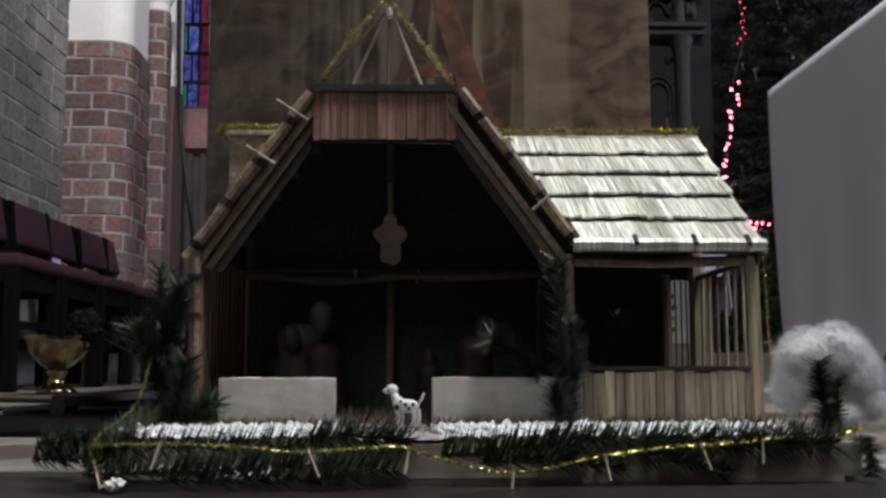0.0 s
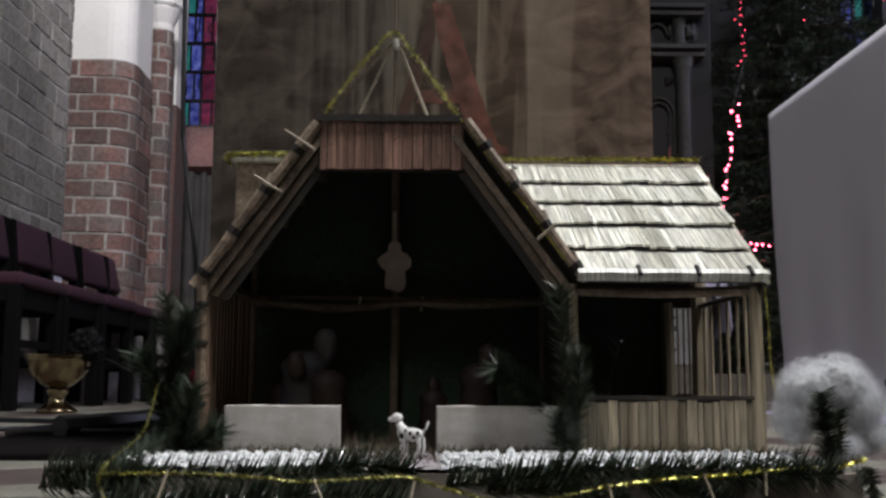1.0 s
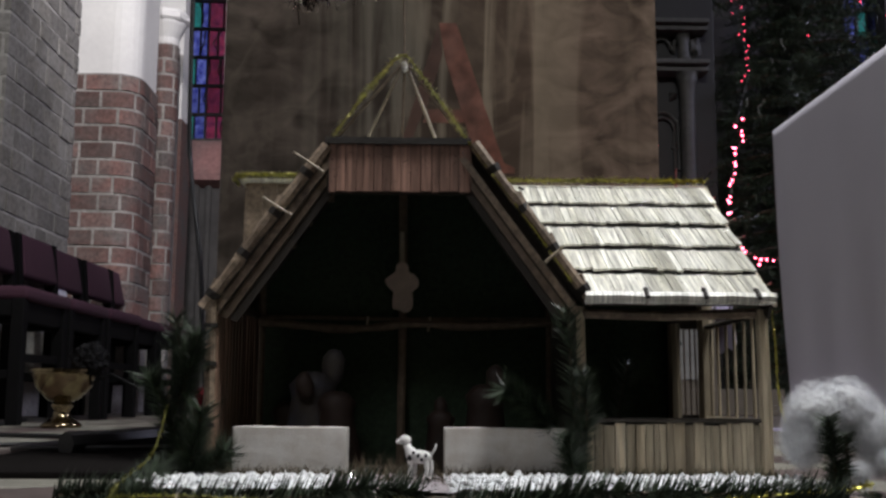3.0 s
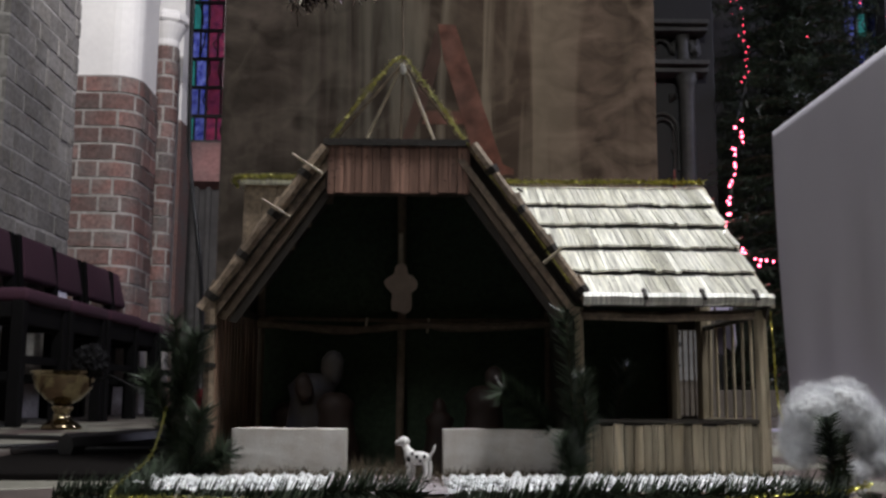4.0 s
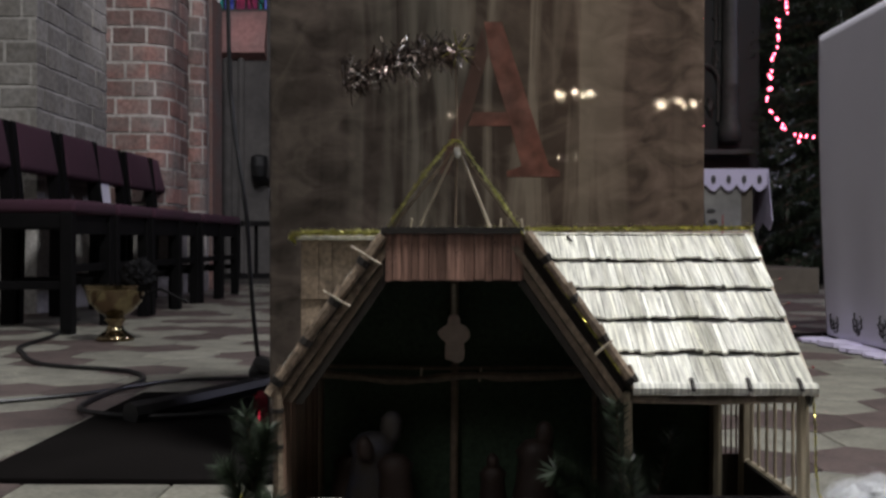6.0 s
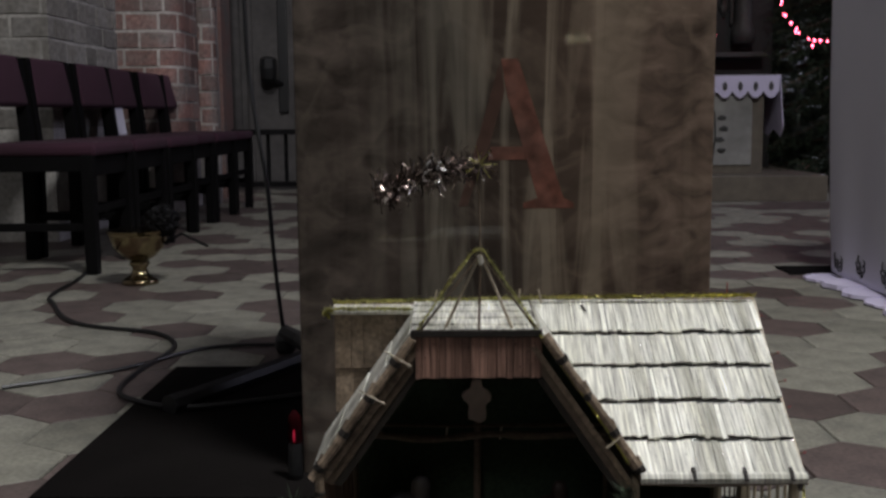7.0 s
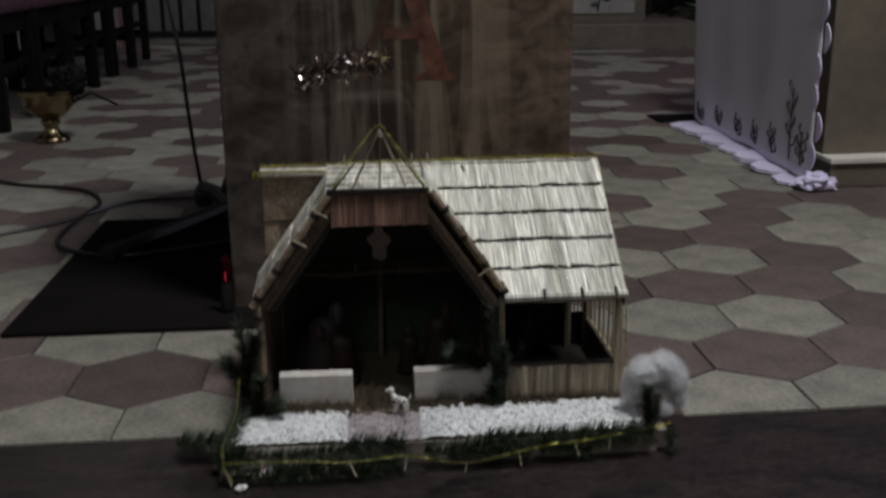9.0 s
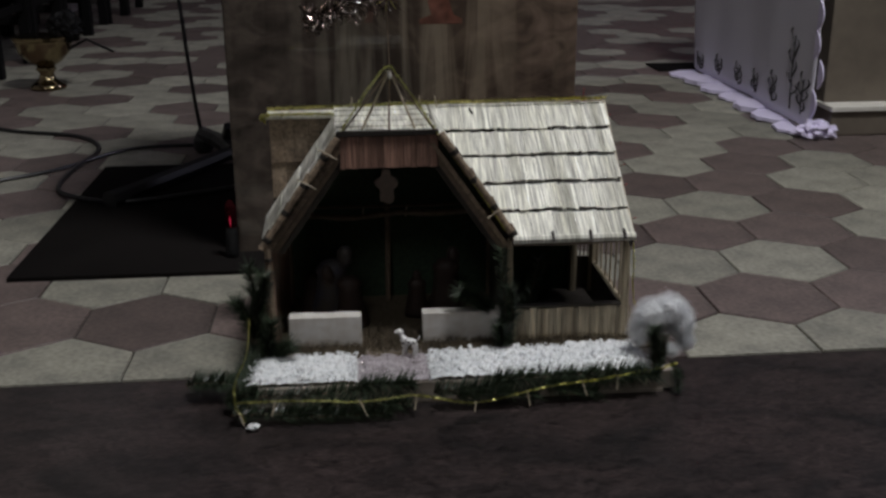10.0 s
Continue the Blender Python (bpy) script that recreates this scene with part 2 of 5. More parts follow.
vm.inputs[7].default_value = (0.17, 0.142, 0.112, 1)
l_.new(vr.outputs[0], vm.inputs[0])
l_.new(mx.outputs[2], vm.inputs[6])
# the slab runs lighter and warmer towards its right side, with an uneven border between the two tones
tone_pos = n_.new("ShaderNodeMath")
tone_pos.operation = "MULTIPLY_ADD"
tone_pos.inputs[1].default_value = 0.35
l_.new(vein.outputs[0], tone_pos.inputs[0])
l_.new(sep.outputs[0], tone_pos.inputs[2])
tone = n_.new("ShaderNodeMapRange")
tone.inputs[1].default_value, tone.inputs[2].default_value = 0.08, 0.30
l_.new(tone_pos.outputs[0], tone.inputs[0])
warm = n_.new("ShaderNodeMix")
warm.data_type, warm.blend_type = "RGBA", "MULTIPLY"
warm.inputs[7].default_value = (1.75, 1.58, 1.45, 1)
l_.new(tone.outputs[0], warm.inputs[0])
l_.new(vm.outputs[2], warm.inputs[6])
l_.new(warm.outputs[2], bs_.inputs["Base Color"])


# ---- mesh helpers ----
def mesh_object(name, bm, mat, parent=None, label="", smooth=False):
    me = bpy.data.meshes.new(name)
    bmesh.ops.recalc_face_normals(bm, faces=bm.faces)
    bm.to_mesh(me)
    bm.free()
    me.materials.append(mat)
    if smooth:
        me.polygons.foreach_set("use_smooth", [True] * len(me.polygons))
    ob = new(name, me)
    if parent:
        ob.parent = parent
    if label:
        ob["label"] = label
    return ob


def part(name, bm, mat, parent, label="", smooth=False):
    return mesh_object(name, bm, mat, parent, label, smooth)


def thing(name, label, category, group="", kind="", at=(0, 0, 0)):
    ob = new(name)
    ob.location = at
    ob.empty_display_size = 0.05
    return tagged(ob, label, category, group, kind)


def add_box(bm, lo, hi, bevel=0.0, turn=None):
    m = Matrix.Translation([(a + b) / 2 for a, b in zip(lo, hi)]) @ Matrix.Diagonal([abs(b - a) for a, b in zip(lo, hi)] + [1])
    if turn is not None:
        m = turn @ m
    g = bmesh.ops.create_cube(bm, size=1, matrix=m)
    if bevel:
        edges = list({e for v in g["verts"] for e in v.link_edges})
        bmesh.ops.bevel(bm, geom=edges, offset=bevel, segments=2, affect="EDGES", profile=0.6)
    return bm


def box(lo, hi, bevel=0.0, turn=None):
    return add_box(bmesh.new(), lo, hi, bevel, turn)


def add_tube(bm, pts, radius, sides=8, taper=1.0, wob=0.0):
    """A tube along points; taper is the end radius over the first."""
    pts = [Vector(p) for p in pts]
    rings = []
    up = Vector((0.13, 0.21, 0.97)).normalized()
    for i, p in enumerate(pts):
        d = (pts[min(i + 1, len(pts) - 1)] - pts[max(i - 1, 0)]).normalized()
        a = d.cross(up)
        if a.length < 0.05:
            a = d.cross(Vector((1, 0, 0)))
        a.normalize()
        b = d.cross(a).normalized()
        r = radius * (1 + (taper - 1) * i / max(len(pts) - 1, 1)) * (1 + wob * noise.noise(p * 90))
        rings.append([bm.verts.new(p + a * r * math.cos(6.2832 * k / sides) + b * r * math.sin(6.2832 * k / sides)) for k in range(sides)])
    for r0, r1 in zip(rings, rings[1:]):
        for k in range(sides):
            bm.faces.new((r0[k], r0[(k + 1) % sides], r1[(k + 1) % sides], r1[k]))
    bm.faces.new(rings[0][::-1])
    bm.faces.new(rings[-1])
    return bm


def tube(pts, radius, sides=8, taper=1.0, wob=0.0):
    return add_tube(bmesh.new(), pts, radius, sides, taper, wob)


def add_lathe(bm, profile, centre, steps=24):
    rings = [[bm.verts.new((centre[0] + r * math.cos(6.2832 * k / steps), centre[1] + r * math.sin(6.2832 * k / steps), centre[2] + z)) for k in range(steps)] for r, z in profile]
    for r0, r1 in zip(rings, rings[1:]):
        for k in range(steps):
            bm.faces.new((r0[k], r0[(k + 1) % steps], r1[(k + 1) % steps], r1[k]))
    bm.faces.new(rings[0][::-1])
    bm.faces.new(rings[-1])
    return bm


def lathe(profile, centre=(0, 0, 0), steps=24):
    return add_lathe(bmesh.new(), profile, centre, steps)


def add_blob(bm, centre, size, sub=2, rough=0.0, freq=20.0):
    g = bmesh.ops.create_icosphere(bm, subdivisions=sub, radius=1.0)
    for v in g["verts"]:
        k = 1 + rough * noise.noise(v.co * freq * max(size) + Vector(centre) * 7)
        v.co = Vector(centre) + Vector([a * b for a, b in zip(v.co, size)]) * k
    return bm


def prism(outline, axis, a, b, bm=None):
    """A plate with that outline (pairs), thick from a to b along the axis ('x', 'y' or 'z')."""
    bm = bm or bmesh.new()

    def put(p, d):
        return {"x": (d, p[0], p[1]), "y": (p[0], d, p[1]), "z": (p[0], p[1], d)}[axis]
    v0 = [bm.verts.new(put(p, a)) for p in outline]
    v1 = [bm.verts.new(put(p, b)) for p in outline]
    bm.faces.new(v0[::-1])
    bm.faces.new(v1)
    for k in range(len(outline)):
        q = (k + 1) % len(outline)
        bm.faces.new((v0[k], v0[q], v1[q], v1[k]))
    return bm


def raw_mesh(name, verts, faces, mat, parent=None, label=""):
    me = bpy.data.meshes.new(name)
    me.from_pydata(verts, [], faces)
    me.update()
    me.materials.append(mat)
    ob = new(name, me)
    if parent:
        ob.parent = parent
    if label:
        ob["label"] = label
    return ob


def spike(verts, faces, p, q, width):
    """A thin three-sided needle from p to q."""
    d = (q - p).normalized()
    a = d.cross(Vector((0.3, 0.5, 0.8))).normalized() * width
    b = d.cross(a).normalized() * width
    i = len(verts)
    verts.extend([tuple(p + a), tuple(p - a * 0.5 + b * 0.87), tuple(p - a * 0.5 - b * 0.87), tuple(q)])
    faces.extend([(i, i + 1, i + 3), (i + 1, i + 2, i + 3), (i + 2, i, i + 3)])


def along(pts, f):
    pts = [Vector(p) for p in pts]
    lens = [(b - a).length for a, b in zip(pts, pts[1:])]
    d = f * sum(lens)
    for a, b, n in zip(pts, pts[1:], lens):
        if d <= n:
            return a.lerp(b, d / n if n else 0), (b - a).normalized()
        d -= n
    return pts[-1], (pts[-1] - pts[-2]).normalized()


def fir_branch(name, pts, count, length, label, spread=0.9, width=0.0006, rng=None, flat=1.0, lift=0.0, parent=None):
    """A fir sprig: a twig with needles all round it."""
    rng = rng or random.Random(len(name) + count)
    holder = parent or thing(name, label, "fir branch", at=pts[0])
    inv = Vector((0, 0, 0)) if parent else Vector(pts[0])
    local = [Vector(p) - inv for p in pts]
    part("twig", tube(local, 0.0016, 5, 0.5), TWIG, holder)
    verts, faces = [], []
    for _ in range(count):
        p, d = along(local, rng.random())
        a = rng.random() * 6.2832
        side = d.cross(Vector((0.2, 0.3, 0.93))).normalized()
        up = d.cross(side).normalized()
        r = side * math.cos(a) + up * math.sin(a) * flat
        w = (d * (1.05 - spread * 0.6) + r * spread + Vector((0, 0, lift))).normalized()
        spike(verts, faces, p, p + w * length * rng.uniform(0.65, 1.1), width)
    raw_mesh("needles", verts, faces, NEEDLE, holder)
    return holder


def tinsel(name, pts, count, length, mat, label, core=0.0006, seed=1, parent=None):
    rng = random.Random(seed)
    holder = parent or thing(name, label, "tinsel garland", at=pts[0])
    inv = Vector(pts[0])
    local = [Vector(p) - inv for p in pts]
    part("thread", tube(local, core, 5), mat, holder)
    verts, faces = [], []
    for _ in range(count):
        p, d = along(local, rng.random())
        w = Vector((rng.gauss(0, 1), rng.gauss(0, 1), rng.gauss(0, 1))).normalized()
        q = p + w * length * rng.uniform(0.5, 1.1)
        t = w.cross(d)
        t = (t.normalized() if t.length > 0.01 else Vector((0, 0, 1))) * 0.0006
        i = len(verts)
        verts.extend([tuple(p + t), tuple(p - t), tuple(q - t), tuple(q + t)])
        faces.append((i, i + 1, i + 2, i + 3))
    raw_mesh("foil", verts, faces, mat, holder)["kind"] = "stuff"
    return holder


def smooth_line(pts, per=6):
    """Catmull-Rom through the points."""
    pts = [Vector(p) for p in pts]
    out = []
    for i in range(len(pts) - 1):
        p0, p1, p2, p3 = pts[max(i - 1, 0)], pts[i], pts[i + 1], pts[min(i + 2, len(pts) - 1)]
        for k in range(per):
            t = k / per
            out.append(0.5 * ((2 * p1) + (p2 - p0) * t + (2 * p0 - 5 * p1 + 4 * p2 - p3) * t * t + (3 * p1 - p0 - 3 * p2 + p3) * t ** 3))
    out.append(pts[-1])
    return out


# cotton and paper let some light through
for soft_mat, amount in ((COTTON_FIBRE, 0.5), (LINEN, 0.15)):
    nt = soft_mat.node_tree
    tr, ad = nt.nodes.new("ShaderNodeBsdfTranslucent"), nt.nodes.new("ShaderNodeMixShader")
    tr.inputs[0].default_value = (0.85, 0.86, 0.88, 1)
    ad.inputs[0].default_value = amount
    nt.links.new(nt.nodes["Principled BSDF"].outputs[0], ad.inputs[1])
    nt.links.new(tr.outputs[0], ad.inputs[2])
    nt.links.new(ad.outputs[0], nt.nodes["Material Output"].inputs[0])


# ---- the church: floor, walls, ceiling ----
floor = mesh_object("floor", box((-7, 0.977, -0.2), (7, 12, -0.004)), GROUT)
tagged(floor, "hexagonal light and reddish stone tiles, worn and matt", "floor", kind="structure")
step = mesh_object("pavement", box((-7, -30, -0.2), (7, 0.975, 0.0), 0.002), GRANITE)
tagged(step, "dark red polished granite border along the tiled floor", "floor", kind="structure")


def setting(name, bm, mat, label):
    return tagged(mesh_object(name, bm, mat), label, "wall", kind="structure")


WIN = (-2.18, -1.68, 2.36, 5.2)
north = bmesh.new()
add_box(north, (-7, 9.0, -0.2), (WIN[0], 9.4, 8))
add_box(north, (WIN[1], 9.0, -0.2), (3.83, 9.4, 8))
add_box(north, (4.21, 9.0, -0.2), (7, 9.4, 8))
add_box(north, (3.83, 9.0, -0.2), (4.21, 9.4, 2.9))
add_box(north, (3.83, 9.0, 4.52), (4.21, 9.4, 8))
add_box(north, (WIN[0], 9.0, -0.2), (WIN[1], 9.4, WIN[2]))
add_box(north, (WIN[0], 9.0, WIN[3]), (WIN[1], 9.4, 8))
setting("wall_north", north, WALL_GREY, "grey rendered church wall with a narrow window")
setting("wall_west", box((-7.3, -30, -0.2), (-7, 9.4, 8)), PLASTER, "plain white plastered nave wall")
setting("wall_east", box((7, -30, -0.2), (7.3, 9.4, 8)), WALL_GREY, "plain grey plastered nave wall")
setting("wall_south", box((-7, -30.3, -0.2), (7, -30, 8)), WALL_GREY, "plain grey nave end wall")
tagged(mesh_object("ceiling", box((-7.3, -30.3, 8), (7.3, 9.4, 8.3)), PLASTER), "plain white vaulted church ceiling in dim light", "ceiling", kind="structure")

tagged(mesh_object("backdrop", box((-2.6, 10.0, 1.8), (-1.5, 10.05, 6)), DUSK), "pale blue dusk sky outside the window", "sky", kind="structure")
tagged(mesh_object("backdrop", box((3.5, 10.0, 2.4), (4.6, 10.05, 5)), DUSK), "pale blue dusk sky outside the window", "sky", kind="structure")


# stained glass windows with lead bars: three lights side by side, the middle one red
def stained_window(name, label, at, columns, rows, seed):
    rng = random.Random(seed)
    win = thing(name, label, "window", kind="structure", at=at)
    high = rows * 0.27
    for c, (x0, x1, tint) in enumerate(columns):
        for k in range(rows):
            z0 = k * 0.27
            xm = x0 + (x1 - x0) * rng.uniform(0.35, 0.65)
            for a, b in ((x0 + 0.006, xm - 0.005), (xm + 0.005, x1 - 0.006)):
                mat = GLASS_GREEN if tint == "blue" and rng.random() < 0.16 else GLASS_RED if tint == "red" else GLASS_BLUE
                part("pane", box((a, -0.01, z0 + 0.012), (b, 0.01, z0 + 0.258)), mat, win)
            part("lead_bar", box((xm - 0.007, -0.02, z0), (xm + 0.007, 0.014, z0 + 0.27)), BLACK_METAL, win)
            part("lead_bar", box((x0, -0.018, z0 - 0.014), (x1, 0.014, z0 + 0.014)), BLACK_METAL, win)
            p = Vector((rng.uniform(x0, x1), -0.014, z0 + 0.05))
            part("lead_bar", tube([p, p + Vector((rng.uniform(-0.06, 0.06), 0, 0.09)), p + Vector((rng.uniform(-0.05, 0.05), 0, 0.2))], 0.008, 5), BLACK_METAL, win)
        part("mullion", box((x1 - 0.008, -0.03, 0), (x1 + 0.008, 0.03, high)), BLACK_METAL, win)
    return win


window = stained_window("window_1", "narrow blue, green and red stained glass window", (-2.037, 9.2, 2.36), ((-0.135, 0.04, "blue"), (0.045, 0.25, "red"), (0.255, 0.345, "blue")), 10, 4)
# the sill's pink is light from the window, put into the plaster colour
part("sill", prism([(-0.33, -0.34), (-0.33, -0.4), (-0.16, -0.46), (-0.16, -0.02), (-0.2, -0.02)], "x", -0.2, 0.36), PINK_LIT_PLASTER, window, "sloping plastered sill with the window's pink light in its colour")
stained_window("window_2", "dark blue stained glass window behind the fir tree", (4.0, 9.2, 2.9), ((-0.16, 0.02, "blue"), (0.03, 0.2, "blue")), 6, 6)
for x, r in ((-2.02, 0.045), (-1.90, 0.03)):
    setting("wall_shaft", lathe([(r, 0), (r, 1.9), (r * 0.7, 1.95)], (x, 8.98, 0), 14), WALL_GREY, "slender grey wall shaft below the window")
sconce = thing("wall_sconce", "black iron candle bracket on the grey wall", "sconce", at=(-1.62, 8.95, 0.6))
part("back_plate", box((-0.035, 0.02, 0.0), (0.05, 0.05, 1.1), 0.01), BLACK_METAL, sconce)
part("arm", tube([(0, 0.02, 0.25), (-0.06, -0.05, 0.28), (-0.1, -0.08, 0.34)], 0.02, 8), BLACK_METAL, sconce)
part("cup", lathe([(0.03, 0), (0.06, 0.03), (0.075, 0.12), (0.07, 0.2), (0.03, 0.22)], (-0.1, -0.08, 0.26), 14), BLACK_METAL, sconce)


# ---- brick piers ----
class Outline:
    """A pier's outline, walked by its length."""

    def __init__(self, pts):
        self.pts = [Vector((*p, 0)) for p in pts]
        self.len = [(b - a).length for a, b in zip(self.pts, self.pts[1:])]
        self.total = sum(self.len)

    def at(self, s):
        for a, b, n in zip(self.pts, self.pts[1:], self.len):
            if s <= n or (b - self.pts[-1]).length < 1e-9:
                d = (b - a).normalized()
                return a + d * s, Vector((d.y, -d.x, 0))
            s -= n
        return self.pts[-1], Vector((1, 0, 0))

    def stops(self, s0, s1):
        out, acc = [s0], 0
        for n in self.len:
            acc += n
            if s0 + 1e-4 < acc < s1 - 1e-4:
                out.append(acc)
        return out + [s1]


def brick_mesh(o, s0, s1, z0, z1, proud, mat):
    bm = bmesh.new()
    rows = []
    for s in o.stops(s0, s1):
        p, n = o.at(s)
        pa, na = o.at(max(s - 1e-3, s0))
        pb, nb = o.at(min(s + 1e-3, s1))
        n = (na + nb).normalized()
        rows.append([bm.verts.new(p + n * d + Vector((0, 0, z))) for d, z in ((-0.02, z0), (proud, z0), (proud, z1), (-0.02, z1))])
    for a, b in zip(rows, rows[1:]):
        for k in range(4):
            bm.faces.new((a[k], a[(k + 1) % 4], b[(k + 1) % 4], b[k]))
    bm.faces.new(rows[0])
    bm.faces.new(rows[-1][::-1])
    return bm


def brick_pier(name, pts, back, z_top, course, long_, mat, label, z_first=0.0, plain_below=0.0, seed=3):
    rng = random.Random(seed)
    core = prism(list(pts) + list(back), "z", 0, z_top)
    pier = tagged(mesh_object(name, core, MORTAR_PALE if mat == GREY_BRICK else MORTAR), label, "pillar", kind="structure")
    o = Outline(pts)
    z, row = plain_below, 0
    joint = 0.017
    while z + course <= z_top + 1e-3:
        s = -long_ * (0.5 if row % 2 else 0.0) - rng.uniform(0, 0.02)
        k = row // 2
        while s < o.total:
            n = long_ * (0.62 if k % 4 == 3 else 1.0) + rng.uniform(-0.006, 0.006)
            a, b = max(s + joint / 2, 0), min(s + n - joint / 2, o.total)
            if b - a > 0.03:
                part("brick", brick_mesh(o, a, b, z + joint / 2 + rng.uniform(-0.003, 0.003), z + course - joint / 2 + rng.uniform(-0.003, 0.003), 0.003 + rng.uniform(-0.002, 0.005), mat), mat, pier)
            s += n
            k += 1
        z += course
        row += 1
    return pier


brick_pier("pillar_grey", [(-2.75, 4.68), (-1.95, 4.68), (-1.95, 5.62)], [(-2.75, 5.62)], 3.2, 0.104, 0.25, GREY_BRICK,
           "grey painted brick church pier with pale joints", plain_below=0.52)
arc = [(-1.91 + 0.15 * math.sin(a), 6.30 - 0.15 * math.cos(a)) for a in [i * 1.5708 / 6 for i in range(7)]]
brick_pier("pillar_red", [(-2.6, 6.15)] + arc + [(-1.76, 6.62)], [(-2.6, 6.62)], 2.045, 0.106, 0.205, RED_BRICK,
           "rounded red brick church pier with thick pale joints", plain_below=0.45)
setting("pillar_plaster", prism([(-2.6, 6.165)] + [(x - 0.012, y + 0.012) for x, y in arc] + [(-1.772, 6.62), (-2.6, 6.62)], "z", 2.045, 8), PLASTER,
        "white plastered upper part of the brick pier")
shaft = [(-1.755 + 0.08 * math.sin(a), 6.78 - 0.08 * math.cos(a)) for a in [-1.0 + i * 2.9 / 7 for i in range(8)]]
brick_pier("pillar_shaft", shaft, [(-1.76, 7.2), (-1.95, 7.2), (-1.95, 6.85)], 2.436, 0.106, 0.16, RED_BRICK,
           "slender red brick half shaft beside the pier", plain_below=0.42, seed=9)
capital = thing("shaft_capital", "white moulded stone capital on the brick shaft", "capital", at=(-1.765, 6.80, 2.436))
part("bell", lathe([(0.078, 0), (0.085, 0.02), (0.085, 0.05), (0.125, 0.14), (0.13, 0.16)], steps=20), PLASTER, capital)
part("abacus", lathe([(0.14, 0.16), (0.155, 0.175), (0.155, 0.21), (0.135, 0.225), (0.13, 0.24)], steps=8), PLASTER, capital)
setting("wall_recess", box((-3.2, 7.2, 0), (-1.735, 7.5, 2.05)), RED_BRICK, "shaded red brick wall behind the shaft")
setting("wall_recess_upper", box((-3.2, 7.21, 2.05), (-1.745, 7.49, 8)), PLASTER, "white plaster above the brick wall")


# ---- marble pedestal with the letter A ----
pedestal = thing("marble_pedestal", "polished brown veined marble pedestal with a red letter A", "pedestal", at=(0.001, 1.51, 0))
part("block", box((-0.321, 0, 0.0), (0.321, 0.55, 1.02), 0.004), MARBLE, pedestal)
part("top_slab", box((-0.37, -0.05, 1.02), (0.37, 0.6, 1.07), 0.006), MARBLE, pedestal)
A = bmesh.new()
prism([(-0.004, 0.66), (0.022, 0.66), (0.092, 0.448), (0.108, 0.440), (0.108, 0.432), (0.03, 0.432), (0.03, 0.440), (0.052, 0.448), (0.036, 0.505), (0.029, 0.528), (0.005, 0.607)], "y", -0.0003, 0.004, A)
prism([(-0.0265, 0.507), (0.035, 0.507), (0.029, 0.527), (-0.02, 0.527)], "y", -0.0003, 0.004, A)
part("letter", A, RED_LETTER, pedestal, "red-brown inlaid letter A")
part("letter_stroke", prism([(-0.006, 0.654), (0.002, 0.612), (-0.022, 0.528), (-0.034, 0.505), (-0.056, 0.436), (-0.070, 0.436)], "y", -0.0003, 0.004), FAINT_LETTER, pedestal, "faded left stroke of the letter")

carpet = tagged(mesh_object("carpet", box((-0.722, 1.405, -0.003), (0.30, 2.22, 0.009), 0.003), MAT), "flat black carpet mat under the pedestal", "carpet")


# ---- white-clothed altar ----
def cloth_point(u, v):
    """Hanging side of the cloth: u along the table, v from the top down."""
    fold = 0.007 * v * math.sin(u * 9.0) + 0.012 * v * v * math.sin(u * 21 + 1.3) * 0.35
    return (1.20 - fold + 0.035 * v * v * u, 2.40 + u * 1.13, 1.035 - v * 1.015)


altar = thing("stone_altar", "beige stone altar table on a low plinth", "altar", at=(1.30, 2.43, 0))
part("body", box((-0.045, 0.02, 0.085), (1.75, 1.03, 0.96), 0.004), BEIGE_STONE, altar)
part("plinth", box((-0.045, -0.04, 0), (1.8, 1.08, 0.07), 0.004), BEIGE_STONE, altar)
part("moulding", box((-0.05, -0.05, 0.07), (1.78, 1.05, 0.085), 0.003), WAX, altar, "pale moulding strip")
part("table_slab", box((-0.09, -0.06, 0.96), (1.9, 1.09, 1.03), 0.004), BEIGE_STONE, altar)
cloth = thing("altar_cloth", "white linen altar cloth hanging to the floor with lace hem", "tablecloth", at=(0, 0, 0))
nu, nv = 60, 40
bm = bmesh.new()
grid = [[bm.verts.new(cloth_point(i / nu, j / nv)) for j in range(nv + 1)] for i in range(nu + 1)]
topv = [[bm.verts.new((x, 2.40 + i / nu * 1.13, 1.037)) for i in range(nu + 1)] for x in (1.235, 2.0, 3.2)]
for i in range(nu):
    for j in range(nv):
        bm.faces.new((grid[i][j], grid[i + 1][j], grid[i + 1][j + 1], grid[i][j + 1]))
    bm.faces.new((grid[i][0], grid[i + 1][0], topv[0][i + 1], topv[0][i]))
    for a, b in zip(topv, topv[1:]):
        bm.faces.new((a[i], a[i + 1], b[i + 1], b[i]))
bm.normal_update()
bmesh.ops.solidify(bm, geom=bm.faces[:], thickness=0.003)
part("linen", bm, LINEN, cloth, smooth=True)
# scalloped lace lying on the floor
for k in range(7):
    u0 = k / 7
    lace = bmesh.new()
    pts = []
    for i in range(9):
        a = i / 8
        p = cloth_point(u0 + a / 7, 1.0)
        pts.append((p[0] + 0.004, p[1]))
    out = [(x - 0.02 - 0.05 * (u0 + i / 56) - 0.05 * math.sin(math.pi * i / 8) ** 0.6 - 0.006 * math.sin(i * 2.4 + k), y - 0.012) for i, (x, y) in enumerate(pts)]
    prism(pts + out[::-1], "z", 0.004 + 0.001 * (k % 2), 0.012 + 0.004 * (k % 3), lace)
    part("lace_scallop", lace, LACE, cloth, "bright white scalloped lace edge")
fold = bmesh.new()
